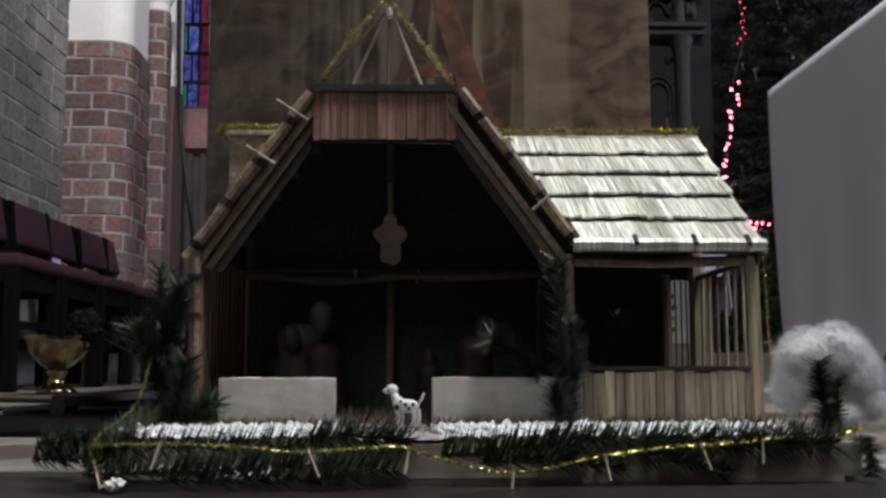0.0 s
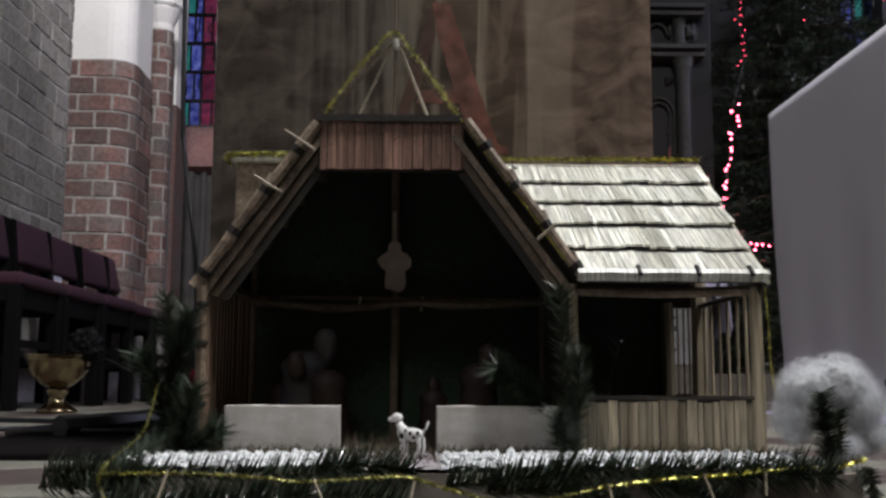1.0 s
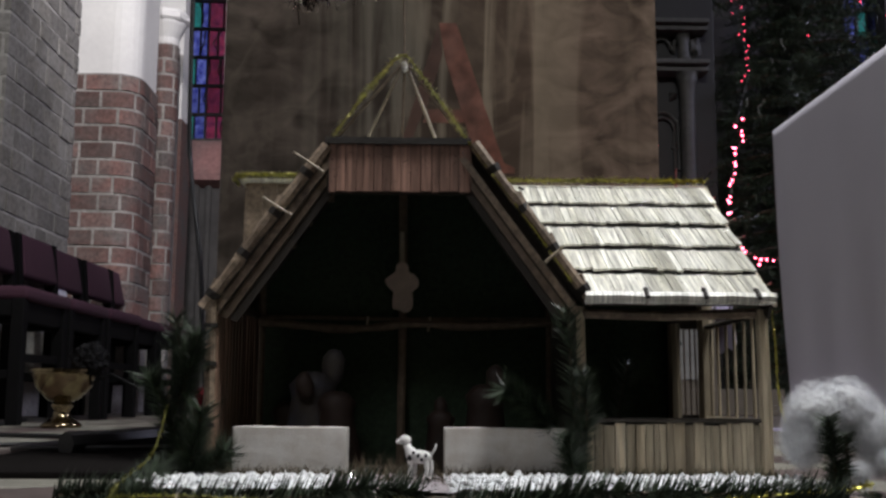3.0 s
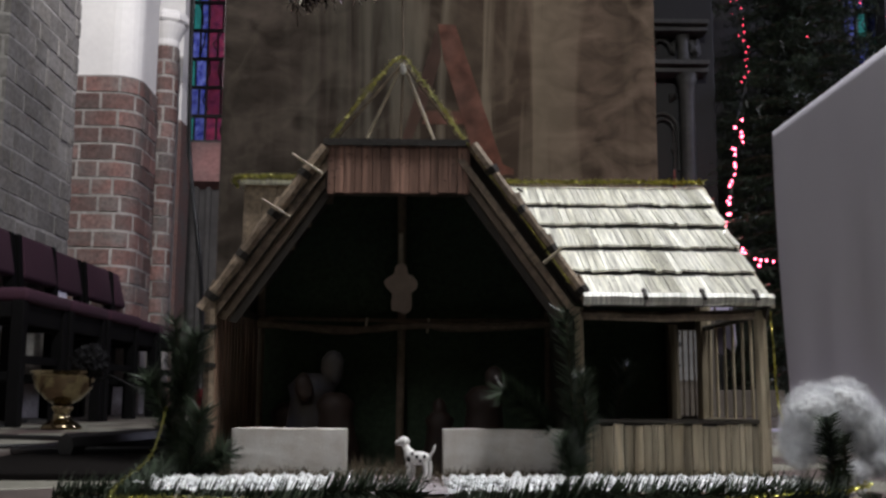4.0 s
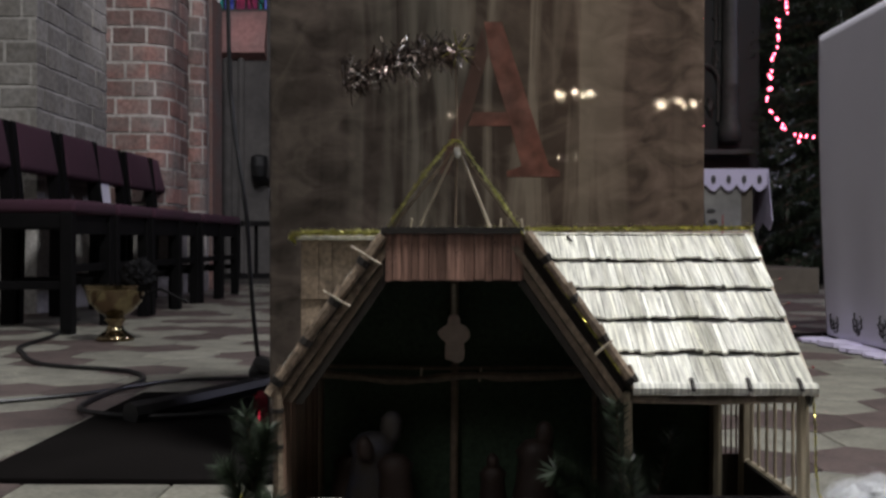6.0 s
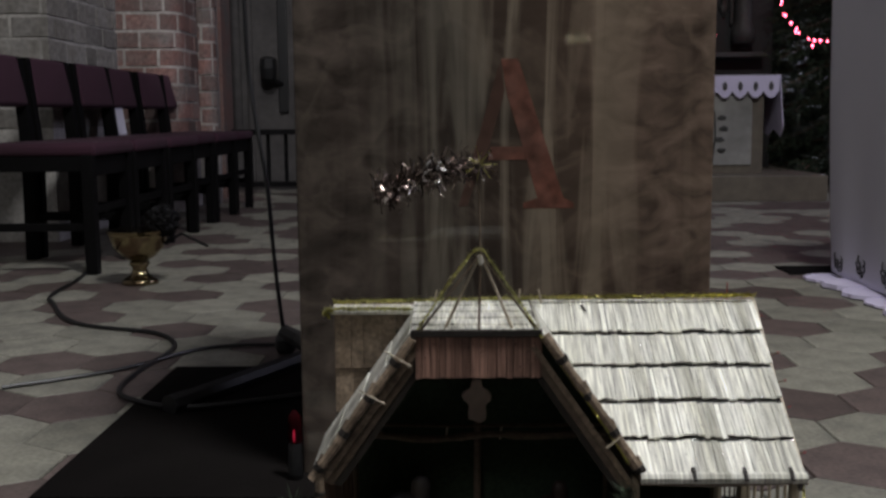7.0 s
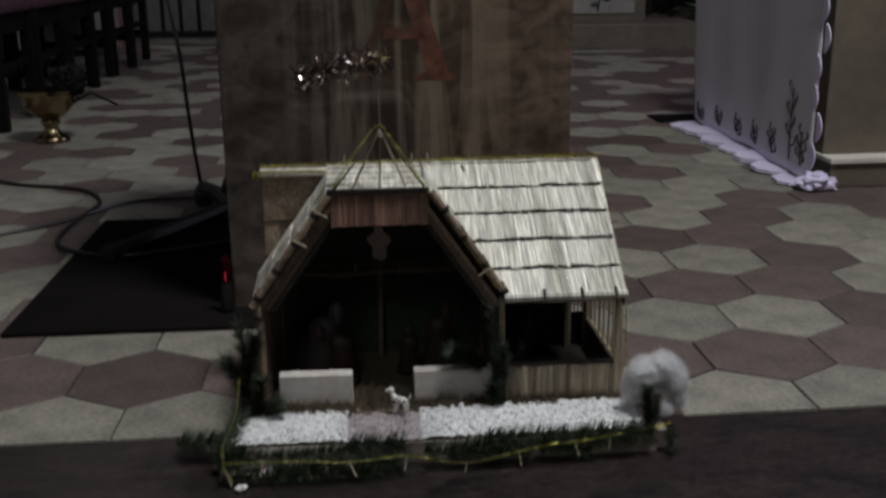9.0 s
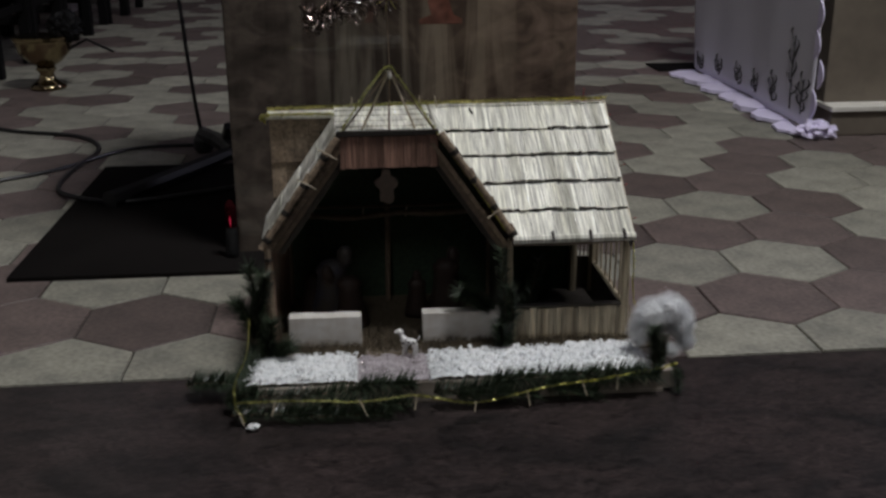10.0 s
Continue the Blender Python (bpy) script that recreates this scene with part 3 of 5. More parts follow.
add_blob(fold, (1.205, 2.375, 0.022), (0.05, 0.042, 0.026), 4, 0.55, 60)
part("lace_fold", fold, LACE, cloth, "crumpled lace corner")
for k in range(12):
    z0 = 0.05 + 0.082 * k
    half = [(2.402, z0)] + [(2.398 - 0.028 * math.sin(math.pi * i / 6) ** 0.7, z0 + 0.082 * i / 6) for i in range(7)] + [(2.402, z0 + 0.082)]
    wave = cloth_point(0, 1 - z0)[0] - 0.002 + 0.012 * math.sin(k * 1.9)
    part("lace_border", prism(half, "x", wave, wave + 0.004), LACE, cloth, "scalloped lace border of the near edge")
rng = random.Random(5)
for k, (u, h) in enumerate([(0.9, 0.055), (0.74, 0.07), (0.56, 0.075), (0.42, 0.075), (0.25, 0.1), (0.13, 0.24), (0.05, 0.13)]):

    def on(du, dz):
        p = cloth_point(u + du, 1 - dz)
        return Vector((p[0] - 0.004, p[1], p[2]))
    spray = part("embroidery", tube([on(0, 0.03), on(0.006, h * 0.5), on(0, h)], 0.0022, 4), EMBROIDERY, cloth, "dark embroidered flower spray")
    for q in range(6):
        f = (0.35 + 0.65 * q / 5) * h
        d = rng.uniform(0.012, 0.03) * (1 if q % 2 else -1)
        part("embroidered_leaf", tube([on(0, f * 0.85), on(d, f), on(d * 1.25, f + 0.012), on(d * 0.9, f + 0.02)], 0.0032, 4, 0.8), EMBROIDERY, spray)


tagged(mesh_object("carpet", box((1.10, 3.56, -0.003), (1.7, 3.74, 0.007), 0.002), MAT), "dark carpet strip behind the altar cloth", "carpet")


# ---- chairs ----
def church_chair():
    c = thing("church_chair", "black wooden church chair with burgundy seat and back", "chair", "row of church chairs", at=(-1.41, 3.66, 0))
    for x, y in ((-0.045, 0.0), (-0.045, 0.41)):
        part("leg", box((x, y, 0), (x + 0.045, y + 0.045, 0.44), 0.004), BLACK_WOOD, c)
    for y in (0.0, 0.41):
        bm = bmesh.new()
        prism([(-0.44, 0.0), (-0.395, 0.0), (-0.385, 0.45), (-0.425, 0.82), (-0.46, 0.82), (-0.435, 0.45)], "y", y, y + 0.04, bm)
        part("back_leg", bm, BLACK_WOOD, c)
        part("side_rail", box((-0.41, y + 0.005, 0.38), (-0.04, y + 0.035, 0.435), 0.003), BLACK_WOOD, c)
        part("side_rail", box((-0.41, y + 0.01, 0.16), (-0.04, y + 0.03, 0.19), 0.003), BLACK_WOOD, c)
    part("front_rail", box((-0.04, 0.04, 0.36), (-0.012, 0.415, 0.43), 0.003), BLACK_WOOD, c)
    part("front_rail", box((-0.035, 0.04, 0.22), (-0.015, 0.415, 0.25), 0.003), BLACK_WOOD, c)
    part("seat", box((-0.42, 0.0, 0.435), (0.012, 0.455, 0.485), 0.018), BURGUNDY, c, smooth=True)
    turn = Matrix.Translation((-0.425, 0, 0.64)) @ Matrix.Rotation(radians(-11), 4, "Y") @ Matrix.Translation((0.425, 0, -0.64))
    part("backrest", box((-0.45, 0.035, 0.62), (-0.395, 0.425, 0.825), 0.02, turn), BURGUNDY, c, smooth=True)
    return c


first = church_chair()
for k in range(1, 6):
    copy_thing(first, pose(-1.41 + 0.008 * (k % 3), 3.66 + 0.468 * k, 0, 0, 0, -1.5 + 1.4 * (k % 2)))
# white sheet added where light shows through the gap between chair backs
leaflet = thing("leaflet", "white sheet standing in for light through the chair gap", "paper", at=(-1.80, 5.2, 0.487))
part("sheet", box((-0.001, -0.07, 0), (0.001, 0.07, 0.2), 0, Matrix.Rotation(radians(-8), 4, "Y")), GAP_LIGHT, leaflet)


def kneeler(y):
    k = thing("kneeling_bench", "dark wooden kneeling bench with thin balusters", "bench", "far benches", at=(-1.3, y, 0))
    part("top_rail", box((-0.6, 0, 0.44), (0.35, 0.12, 0.48), 0.004), BLACK_WOOD, k)
    part("bottom_rail", box((-0.6, 0.03, 0.06), (0.35, 0.09, 0.10), 0.004), BLACK_WOOD, k)
    for i in range(8):
        part("baluster", box((-0.58 + i * 0.13, 0.045, 0.0 if i in (0, 7) else 0.1), (-0.555 + i * 0.13, 0.075, 0.44)), BLACK_WOOD, k)


kneeler(7.4)

# ---- brass bowl with sprinkler ----
bowl = thing("holy_water_bowl", "small polished brass bowl on a turned foot", "bowl", at=(-1.19, 3.46, 0))
part("foot", lathe([(0.062, 0), (0.065, 0.008), (0.05, 0.02), (0.03, 0.035), (0.024, 0.055), (0.036, 0.07), (0.03, 0.08)]), BRASS, bowl, smooth=True)
part("cup", lathe([(0.028, 0.08), (0.055, 0.095), (0.088, 0.13), (0.1, 0.17), (0.104, 0.185), (0.098, 0.185), (0.085, 0.14), (0.05, 0.11), (0.01, 0.1)]), BRASS, bowl, smooth=True)
part("rim_band", lathe([(0.102, 0.178), (0.107, 0.18), (0.107, 0.189), (0.1, 0.189)]), BRASS, bowl)
brush = thing("water_sprinkler", "black round brush head with a thin handle in the bowl", "brush", at=(-1.135, 3.45, 0.10))
part("brush_head", add_blob(bmesh.new(), (0.03, 0, 0.12), (0.058, 0.055, 0.055), 4, 0.3, 60), BLACK_WOOD, brush)
part("handle", tube([(-0.03, 0.0, 0.01), (0.1, 0, 0.075), (0.19, 0.0, 0.03)], 0.005), BLACK_WOOD, brush)

# ---- microphone stand and cable ----
stand = thing("microphone_stand", "black microphone stand with folded legs and cable", "stand", at=(-0.497, 2.385, 0))
part("rod", tube(smooth_line([(-0.004, 0.0, 0.05), (-0.014, 0.0, 0.14), (-0.025, 0.005, 0.26), (-0.04, 0.03, 0.41), (-0.077, 0.065, 0.627), (-0.088, 0.065, 0.82), (-0.095, 0.065, 1.6), (-0.09, 0.065, 2.2)], 6), 0.0053, 8), BLACK_METAL, stand)
part("joint", lathe([(0.018, 0.0), (0.026, 0.012), (0.027, 0.035), (0.016, 0.055), (0.008, 0.07)], (0.0, 0, 0.0)), BLACK_METAL, stand)
part("bracket", tube([(0.0, 0, 0.05), (0.05, -0.08, 0.05), (0.1, -0.2, 0.045)], 0.02, 8), BLACK_METAL, stand)
part("clamp", tube([(0.06, -0.02, 0.0), (0.075, -0.12, 0.05), (0.09, -0.14, 0.1)], 0.016, 8), BLACK_METAL, stand)
part("leg", tube([(0.12, -0.15, 0.045), (0.02, -0.3, 0.035), (-0.12, -0.515, 0.024)], 0.017, 8, 1.15), BLACK_METAL, stand)
part("foot_cap", tube([(-0.108, -0.5, 0.024), (-0.135, -0.54, 0.023)], 0.022, 8), BLACK_METAL, stand)
votive = thing("votive_lamp", "small red votive lamp glowing at the pedestal's foot", "votive lamp", at=(-0.328, 1.482, 0.009))
part("cup", lathe([(0.01, 0), (0.012, 0.008), (0.011, 0.05), (0.0095, 0.06)], steps=16), BLACK_METAL, votive)
part("glass", lathe([(0.0105, 0.06), (0.0115, 0.07), (0.01, 0.1), (0.004, 0.11)], steps=16), GLASS_RED, votive)
part("flame", add_blob(bmesh.new(), (0, -0.0085, 0.072), (0.002, 0.004, 0.012), 2), VOTIVE_GLOW, votive, "red glowing flame bulb")
cable = thing("floor_cable", "thin black cable lying in loops on the tiles", "cable", at=(0, 0, 0))
part("cable_run", tube(smooth_line([(-1.62, 4.3, 0.006), (-1.45, 3.63, 0.006), (-1.40, 3.2, 0.006), (-1.33, 3.04, 0.006), (-1.20, 2.80, 0.006), (-1.08, 2.69, 0.006), (-0.88, 2.60, 0.006), (-0.785, 2.43, 0.006), (-0.80, 2.2, 0.006), (-0.79, 2.03, 0.006), (-0.72, 1.92, 0.012), (-0.6, 1.86, 0.016), (-0.42, 1.93, 0.016), (-0.32, 2.0, 0.016)], 8), 0.0062, 6), BLACK_METAL, cable)
cable2 = thing("floor_cable", "thin black cable lying straight on the tiles", "cable", at=(0, 0, 0))
part("cable_run", tube(smooth_line([(-1.05, 2.05, 0.006), (-0.85, 2.2, 0.006), (-0.70, 2.42, 0.006), (-0.50, 2.46, 0.006), (-0.3, 2.5, 0.006)], 8), 0.005, 6), BLACK_METAL, cable2)

# ---- side altar at the far wall ----
plat = setting("platform", box((0.9, 6.62, 0), (2.3, 9.0, 0.165), 0.006), BEIGE_STONE, "low stone step under the side altar")
side = thing("side_altar", "pale side altar table with carved front panel", "altar", at=(1.62, 6.85, 0.165))
part("body", box((-0.35, 0, 0), (0.32, 0.5, 0.61), 0.005), BEIGE_STONE, side)
part("front_panel", box((-0.3, -0.012, 0.06), (0.24, 0.004, 0.56), 0.004), PANEL_GREY, side, "pale panel with a dark plant relief")
part("relief", tube([(-0.02, -0.014, 0.08), (0.0, -0.015, 0.25), (-0.01, -0.014, 0.42)], 0.008, 5, 0.6), GILT, side)
for k in range(9):
    s_ = 1 if k % 2 else -1
    part("relief", add_blob(bmesh.new(), (-0.005 + s_ * (0.035 + 0.012 * (k % 3)), -0.013, 0.12 + 0.036 * k), (0.03, 0.006, 0.018), 2, 0.4, 30), GILT, side)
part("table_top", box((-0.4, -0.04, 0.61), (0.40, 0.55, 0.645), 0.004), BEIGE_STONE, side)
scloth = thing("side_altar_cloth", "white scalloped cloth with dark embroidery on the side altar", "tablecloth", at=(1.62, 6.80, 0.81))
bm = bmesh.new()
pts = [(-0.41, 0.0)]
for k in range(8):
    for i in range(6):
        pts.append((-0.41 + (k + i / 6) * 0.101, -0.10 - 0.045 * math.sin(math.pi * i / 6)))
pts += [(0.40, -0.10), (0.40, 0.0)]
prism(pts, "y", -0.004, 0.0, bm)
add_box(bm, (-0.41, -0.004, 0.0), (0.405, 0.56, 0.004))
part("front_drop", bm, LACE, scloth)
bm = prism([(0.0, 0.003), (0.5, 0.003), (0.5, -0.36), (0.36, -0.40), (0.22, -0.35), (0.08, -0.40), (0.0, -0.34)], "x", 0.402, 0.408)
for v in bm.verts:
    v.co.x += 0.05 * max(0, -v.co.z) ** 1.2 * 2.2
part("side_drop", bm, LACE, scloth)
for k in range(8):
    part("embroidery", add_blob(bmesh.new(), (-0.36 + 0.101 * k, -0.006, -0.068), (0.016, 0.002, 0.03), 2), EMBROIDERY, scloth)
candle = thing("altar_candle", "thick white wax candle on the side altar", "candle", at=(1.59, 6.95, 0.815))
part("wax", lathe([(0.028, 0), (0.028, 0.2), (0.02, 0.205)], steps=16), WAX, candle)

reredos = thing("carved_reredos", "dark carved wooden altar screen with columns and ledges", "altar screen", at=(1.6, 7.55, 0.165))
part("back_panel", box((-0.7, 0.1, 0), (0.62, 0.22, 4.4), 0.01), REREDOS, reredos)
for x in (-0.45, 0.02, 0.38):
    part("column", lathe([(0.08, 0.9), (0.085, 1.0), (0.062, 1.06), (0.058, 1.3), (0.066, 1.32), (0.058, 1.34), (0.056, 2.2), (0.066, 2.3), (0.09, 2.38)], (x, 0.02, 0), 16), GILT, reredos, smooth=True)
    part("column", lathe([(0.07, 2.48), (0.045, 2.52), (0.042, 2.62), (0.06, 2.7)], (x - 0.02, 0.03, 0), 14), GILT, reredos, smooth=True)
for z, deep in ((0.8, 0.08), (2.38, 0.06), (2.43, 0.1), (2.70, 0.07), (2.745, 0.11), (3.4, 0.08)):
    part("ledge", box((-0.75, -deep, z), (0.53, 0.12, z + 0.035), 0.008), GILT, reredos)
for x in (-0.2, 0.2):
    for k, (z, r) in enumerate(((1.95, 0.12), (1.95, 0.085), (2.58, 0.075), (1.35, 0.1))):
        arch = [(x + r * math.cos(a), 0.075 - 0.01 * k, z + 1.2 * r * math.sin(a)) for a in [math.pi * i / 14 for i in range(15)]]
        part("arch", tube([(x + r, 0.075 - 0.01 * k, z - 0.3 * (k != 2))] + arch + [(x - r, 0.075 - 0.01 * k, z - 0.3 * (k != 2))], 0.012, 6), GILT, reredos)
rng = random.Random(8)
for k in range(40):
    x, z = -0.62 + 0.15 * (k % 8), 1.15 + 0.36 * (k // 8)
    part("carving", add_blob(bmesh.new(), (x + rng.uniform(-0.04, 0.04), 0.09, z + rng.uniform(-0.08, 0.08)), (rng.uniform(0.02, 0.05), 0.04, rng.uniform(0.03, 0.09)), 2, 0.8, 26), GILT, reredos)


# ---- fir tree with red lights ----
def fir_tree(x, y, height, radius, seed):
    rng = random.Random(seed)
    tree = thing("christmas_tree", "large dark fir tree with red fairy lights", "tree", at=(x, y, 0))
    part("trunk", tube([(0, 0, 0), (0.02, 0, height * 0.5), (0, 0, height)], 0.08, 8, 0.15), TWIG, tree)
    verts, faces = [], []
    z = 0.25
    while z < height - 0.1:
        reach = radius * (1 - z / height) ** 0.8 + 0.05
        count = 9
        for k in range(count):
            a = 6.2832 * (k + rng.random() * 0.8) / count
            r = reach * rng.uniform(0.75, 1.1)
            tip = Vector((math.cos(a) * r, math.sin(a) * r, z - 0.22 * r + rng.uniform(-0.05, 0.05)))
            root = Vector((0, 0, z))
            part("limb", tube([root, root.lerp(tip, 0.5) + Vector((0, 0, 0.04)), tip], 0.012, 4, 0.3), TWIG, tree)
            for _ in range(int(210 * r) + 24):
                f = rng.random() ** 0.7
                p = root.lerp(tip, f) + Vector((rng.gauss(0, 0.05), rng.gauss(0, 0.05), rng.gauss(0, 0.03)))
                q = p + Vector((rng.gauss(0, 1), rng.gauss(0, 1), rng.gauss(-0.3, 0.7))).normalized() * rng.uniform(0.05, 0.12) + (tip - root) * 0.04
                spike(verts, faces, p, q, 0.006)
        z += 0.15
    raw_mesh("needles", verts, faces, NEEDLE, tree)
    return tree


fir_tree(3.02, 8.05, 5.6, 1.2, 4)
lights = thing("fairy_lights", "string of glowing red fairy lights on the fir tree", "fairy lights", at=(0, 0, 0))
string = smooth_line([(2.19, 7.0, 3.1), (2.20, 7.0, 2.83), (2.24, 7.0, 2.6), (2.27, 7.0, 2.42), (2.22, 7.0, 2.2), (2.17, 6.98, 2.03), (2.19, 7.0, 1.9), (2.15, 7.0, 1.74), (2.11, 6.98, 1.54), (2.075, 6.97, 1.38), (2.08, 6.95, 1.25), (2.15, 6.95, 1.13), (2.26, 6.95, 1.03), (2.34, 6.95, 1.05), (2.44, 6.97, 1.06)], 6)
part("wire", tube(string, 0.003, 4), BLACK_METAL, lights)
rng = random.Random(2)
for k in range(60):
    p, d = along(string, (k + rng.random() * 0.7) / 60)
    if 2.08 < p.z < 2.3:
        continue
    wide = 0.04 if p.z > 1.75 else 0.018
    p = p + Vector((rng.uniform(-wide, wide), -0.01, rng.uniform(-0.02, 0.02)))
    r = rng.uniform(0.006, 0.010) if p.z < 2.2 else rng.uniform(0.003, 0.0055)
    part("bulb", add_blob(bmesh.new(), tuple(p), (r, r, r * 1.2), 2), RED_GLOW if p.z < 2.2 else DIM_GLOW, lights)
for x, y, z in ((3.16, 6.75, 2.72), (3.2, 6.75, 2.66), (3.36, 6.75, 2.45), (2.9, 6.8, 2.9), (2.86, 6.8, 2.86), (3.0, 6.8, 2.83), (3.3, 6.75, 2.3), (2.66, 6.9, 2.62)):
    part("bulb", add_blob(bmesh.new(), (x, y, z), (0.006, 0.006, 0.007), 1), DIM_GLOW, lights)


# ---- chandeliers far behind in the nave ----
def chandelier(x, y, z, count, wide, size=1.0):
    c = thing("chandelier", "dark metal chandelier with candle bulbs", "chandelier", "nave chandeliers", at=(x, y, z))
    part("stem", tube([(0, 0, 0.02), (0, 0, 8 - z)], 0.015, 6), BLACK_METAL, c)
    part("ring", tube([(wide / 2 * math.cos(6.2832 * k / 24), wide / 2 * math.sin(6.2832 * k / 24), 0) for k in range(25)], 0.015, 6), BLACK_METAL, c)
    for k in range(count):
        a = 6.2832 * (k + 0.3) / count
        px, py = wide / 2 * math.cos(a), wide / 2 * math.sin(a)
        part("arm", tube([(0, 0, 0.05), (px, py, 0.0)], 0.01, 5), BLACK_METAL, c)
        part("bulb", add_blob(bmesh.new(), (px, py, 0.1), (0.038 * size, 0.038 * size, 0.055 * size), 2), BULB_GLOW, c)


chandelier(2.64, -20, 3.5, 5, 0.75)
chandelier(4.9, -20, 3.28, 5, 0.8)
chandelier(0.05, -23, 3.4, 3, 0.4, 0.55)
chandelier(2.5, -20, 2.1, 3, 0.45, 0.45)


# ---- the nativity stable on its base ----
TOP = 0.034
base = thing("stable_base", "pale wooden base board carrying the nativity stable", "base board", at=(0, 0, 0))
part("board", prism([(-0.262, 0.868), (0.335, 0.874), (0.335, 1.27), (-0.262, 1.27)], "z", 0.004, TOP - 0.004), BOARD, base)
part("batten", box((-0.25, 0.872, 0.0), (0.32, 0.9, 0.004)), BOARD, base)
part("batten", box((-0.25, 1.22, 0.0), (0.32, 1.26, 0.004)), BOARD, base)
part("felt", box((-0.26, 0.95, TOP - 0.004), (0.333, 1.268, TOP)), MOSS, base, "brown moss covered ground")

stable = thing("nativity_stable", "reed and stick nativity stable with a shingled roof", "model stable", at=(0, 0, 0))
RY, RZ, EY, EZ = 1.185, 0.343, 0.966, 0.195


def slope_plate(x0, x1, f0, f1, lift0, lift1, thick, bm=None):
    """A plate on the front roof slope: f runs from the eave (0) to the ridge (1)."""
    bm = bm or bmesh.new()
    d = Vector((0, RY - EY, RZ - EZ)).normalized()
    n = Vector((0, -d.z, d.y))

    def at(x, f, lift):
        return Vector((x, EY + (RY - EY) * f, EZ + (RZ - EZ) * f)) + n * lift
    lower = [at(x0[0], f0, lift0), at(x1[0], f0, lift0), at(x1[1], f1, lift1), at(x0[1], f1, lift1)]
    a = [bm.verts.new(p) for p in lower]
    b = [bm.verts.new(p + n * thick) for p in lower]
    bm.faces.new(a[::-1])
    bm.faces.new(b)
    for k in range(4):
        q = (k + 1) % 4
        bm.faces.new((a[k], a[q], b[q], b[k]))
    return bm


def valley(f):
    return 0.124 - 0.106 * f


# right roof: five courses of split reed shingles over a dark deck
part("roof_deck", slope_plate((0.122, 0.018), (0.294, 0.292), 0.0, 1.0, -0.004, -0.004, 0.0035), DARK_WOOD, stable)
rng = random.Random(11)
ROWS_N = 5
for r in range(ROWS_N):
    f0, f1 = r / ROWS_N - 0.012, (r + 1) / ROWS_N + 0.01
    x = valley(f0) + 0.002
    end = 0.2925 + 0.003 * (r / ROWS_N)
    left = 0
    while x < end - 0.002:
        if left == 0:
            left, panel_lift, panel_sag = rng.randint(3, 5), rng.uniform(-0.0005, 0.0008), rng.uniform(-0.005, 0.005)
        x2 = min(x + rng.uniform(0.0042, 0.0092), end)
        if end - x2 < 0.003:
            x2 = end
        left -= 1
        gap = 0.0006 if left == 0 else 0.0001
        left0, left1 = x, max(x, valley(f1) + 0.001) if x > valley(f0) + 0.003 else valley(f1) + 0.002
        right1 = max(x2, left1 + 0.001)
        lo = 0.0066 + panel_lift + rng.uniform(-0.0003, 0.0003)
        sag = panel_sag + rng.uniform(-0.008, 0.006)
        part("shingle", slope_plate((left0 + gap, left1 + gap), (x2 - gap, right1 - gap), f0 + sag, f1, lo, 0.0008 + rng.uniform(0, 0.0004), 0.0022), STRAW, stable)
        x = x2
# dark strips added to thicken the shadow lines between the courses
for r in range(1, ROWS_N):
    f0 = r / ROWS_N
    part("course_shadow_strip", slope_plate((valley(f0) + 0.004, valley(f0) + 0.004), (0.2925, 0.2925), f0 - 0.026, f0 + 0.02, 0.002, 0.002, 0.002), PEEL, stable, "dark strip deepening the shadow line under a shingle course")
# the valley side of each course is closed by narrow reeds cut along the slope
for r in range(ROWS_N):
    for k in range(6):
        fa, fb = (r + k / 6) / ROWS_N, (r + (k + 1) / 6) / ROWS_N + 0.004
        lift = 0.0052 * (1 - k / 6) + 0.0008
        xa, xb = valley(fa) + 0.002, valley(r / ROWS_N) + 0.004
        if xb - xa > 0.002:
            part("shingle", slope_plate((xa, valley(fb) + 0.002), (xb, xb), fa, fb, lift, lift - 0.0008, 0.0018), STRAW, stable)
for a, b in ((0.122, 0.176), (0.178, 0.229), (0.231, 0.277), (0.279, 0.2935)):
    part("eave_reed", tube([(a, EY - 0.006, EZ + 0.003), ((a + b) / 2, EY - 0.007, EZ + 0.0035), (b, EY - 0.006, EZ + 0.003)], 0.0062, 8, 0.97), STRAW, stable)
for x in (0.177, 0.230, 0.278):
    part("binding", tube([(x, EY - 0.0135, EZ + 0.003), (x, EY - 0.006, EZ + 0.0105), (x + 0.0005, EY - 0.001, EZ + 0.0115)], 0.0024, 6), PEEL, stable)
part("verge_reed", tube([(0.2935, EY - 0.008, EZ - 0.003), (0.295, 1.08, 0.271), (0.2965, RY, RZ + 0.003)], 0.0022, 6), PALE_STICK, stable)
part("verge_board", slope_plate((0.2895, 0.292), (0.2925, 0.2955), -0.02, 1.0, -0.014, -0.014, 0.013), DARK_WOOD, stable)

# flat roof over the bay: three courses between the front board and the ridge
for r in range(5):
    y0, y1 = 0.993 + r * 0.0385, 0.993 + (r + 1) * 0.0385 + 0.004
    x = -0.119 - 0.001 * r
    while x < 0.014:
        x2 = min(x + rng.uniform(0.006, 0.012), 0.018)
        bm = bmesh.new()
        add_box(bm, (x + 0.0002, y0 + rng.uniform(-0.001, 0.001), 0.3468), (x2 - 0.0002, y1, 0.3488))
        for v in bm.verts:
            if v.co.y > y0 + 0.01:
                v.co.z -= 0.0022
        part("shingle", bm, STRAW, stable)
        x = x2
part("bay_deck", box((-0.12, 0.992, 0.3405), (0.02, 1.19, 0.3445)), DARK_WOOD, stable)

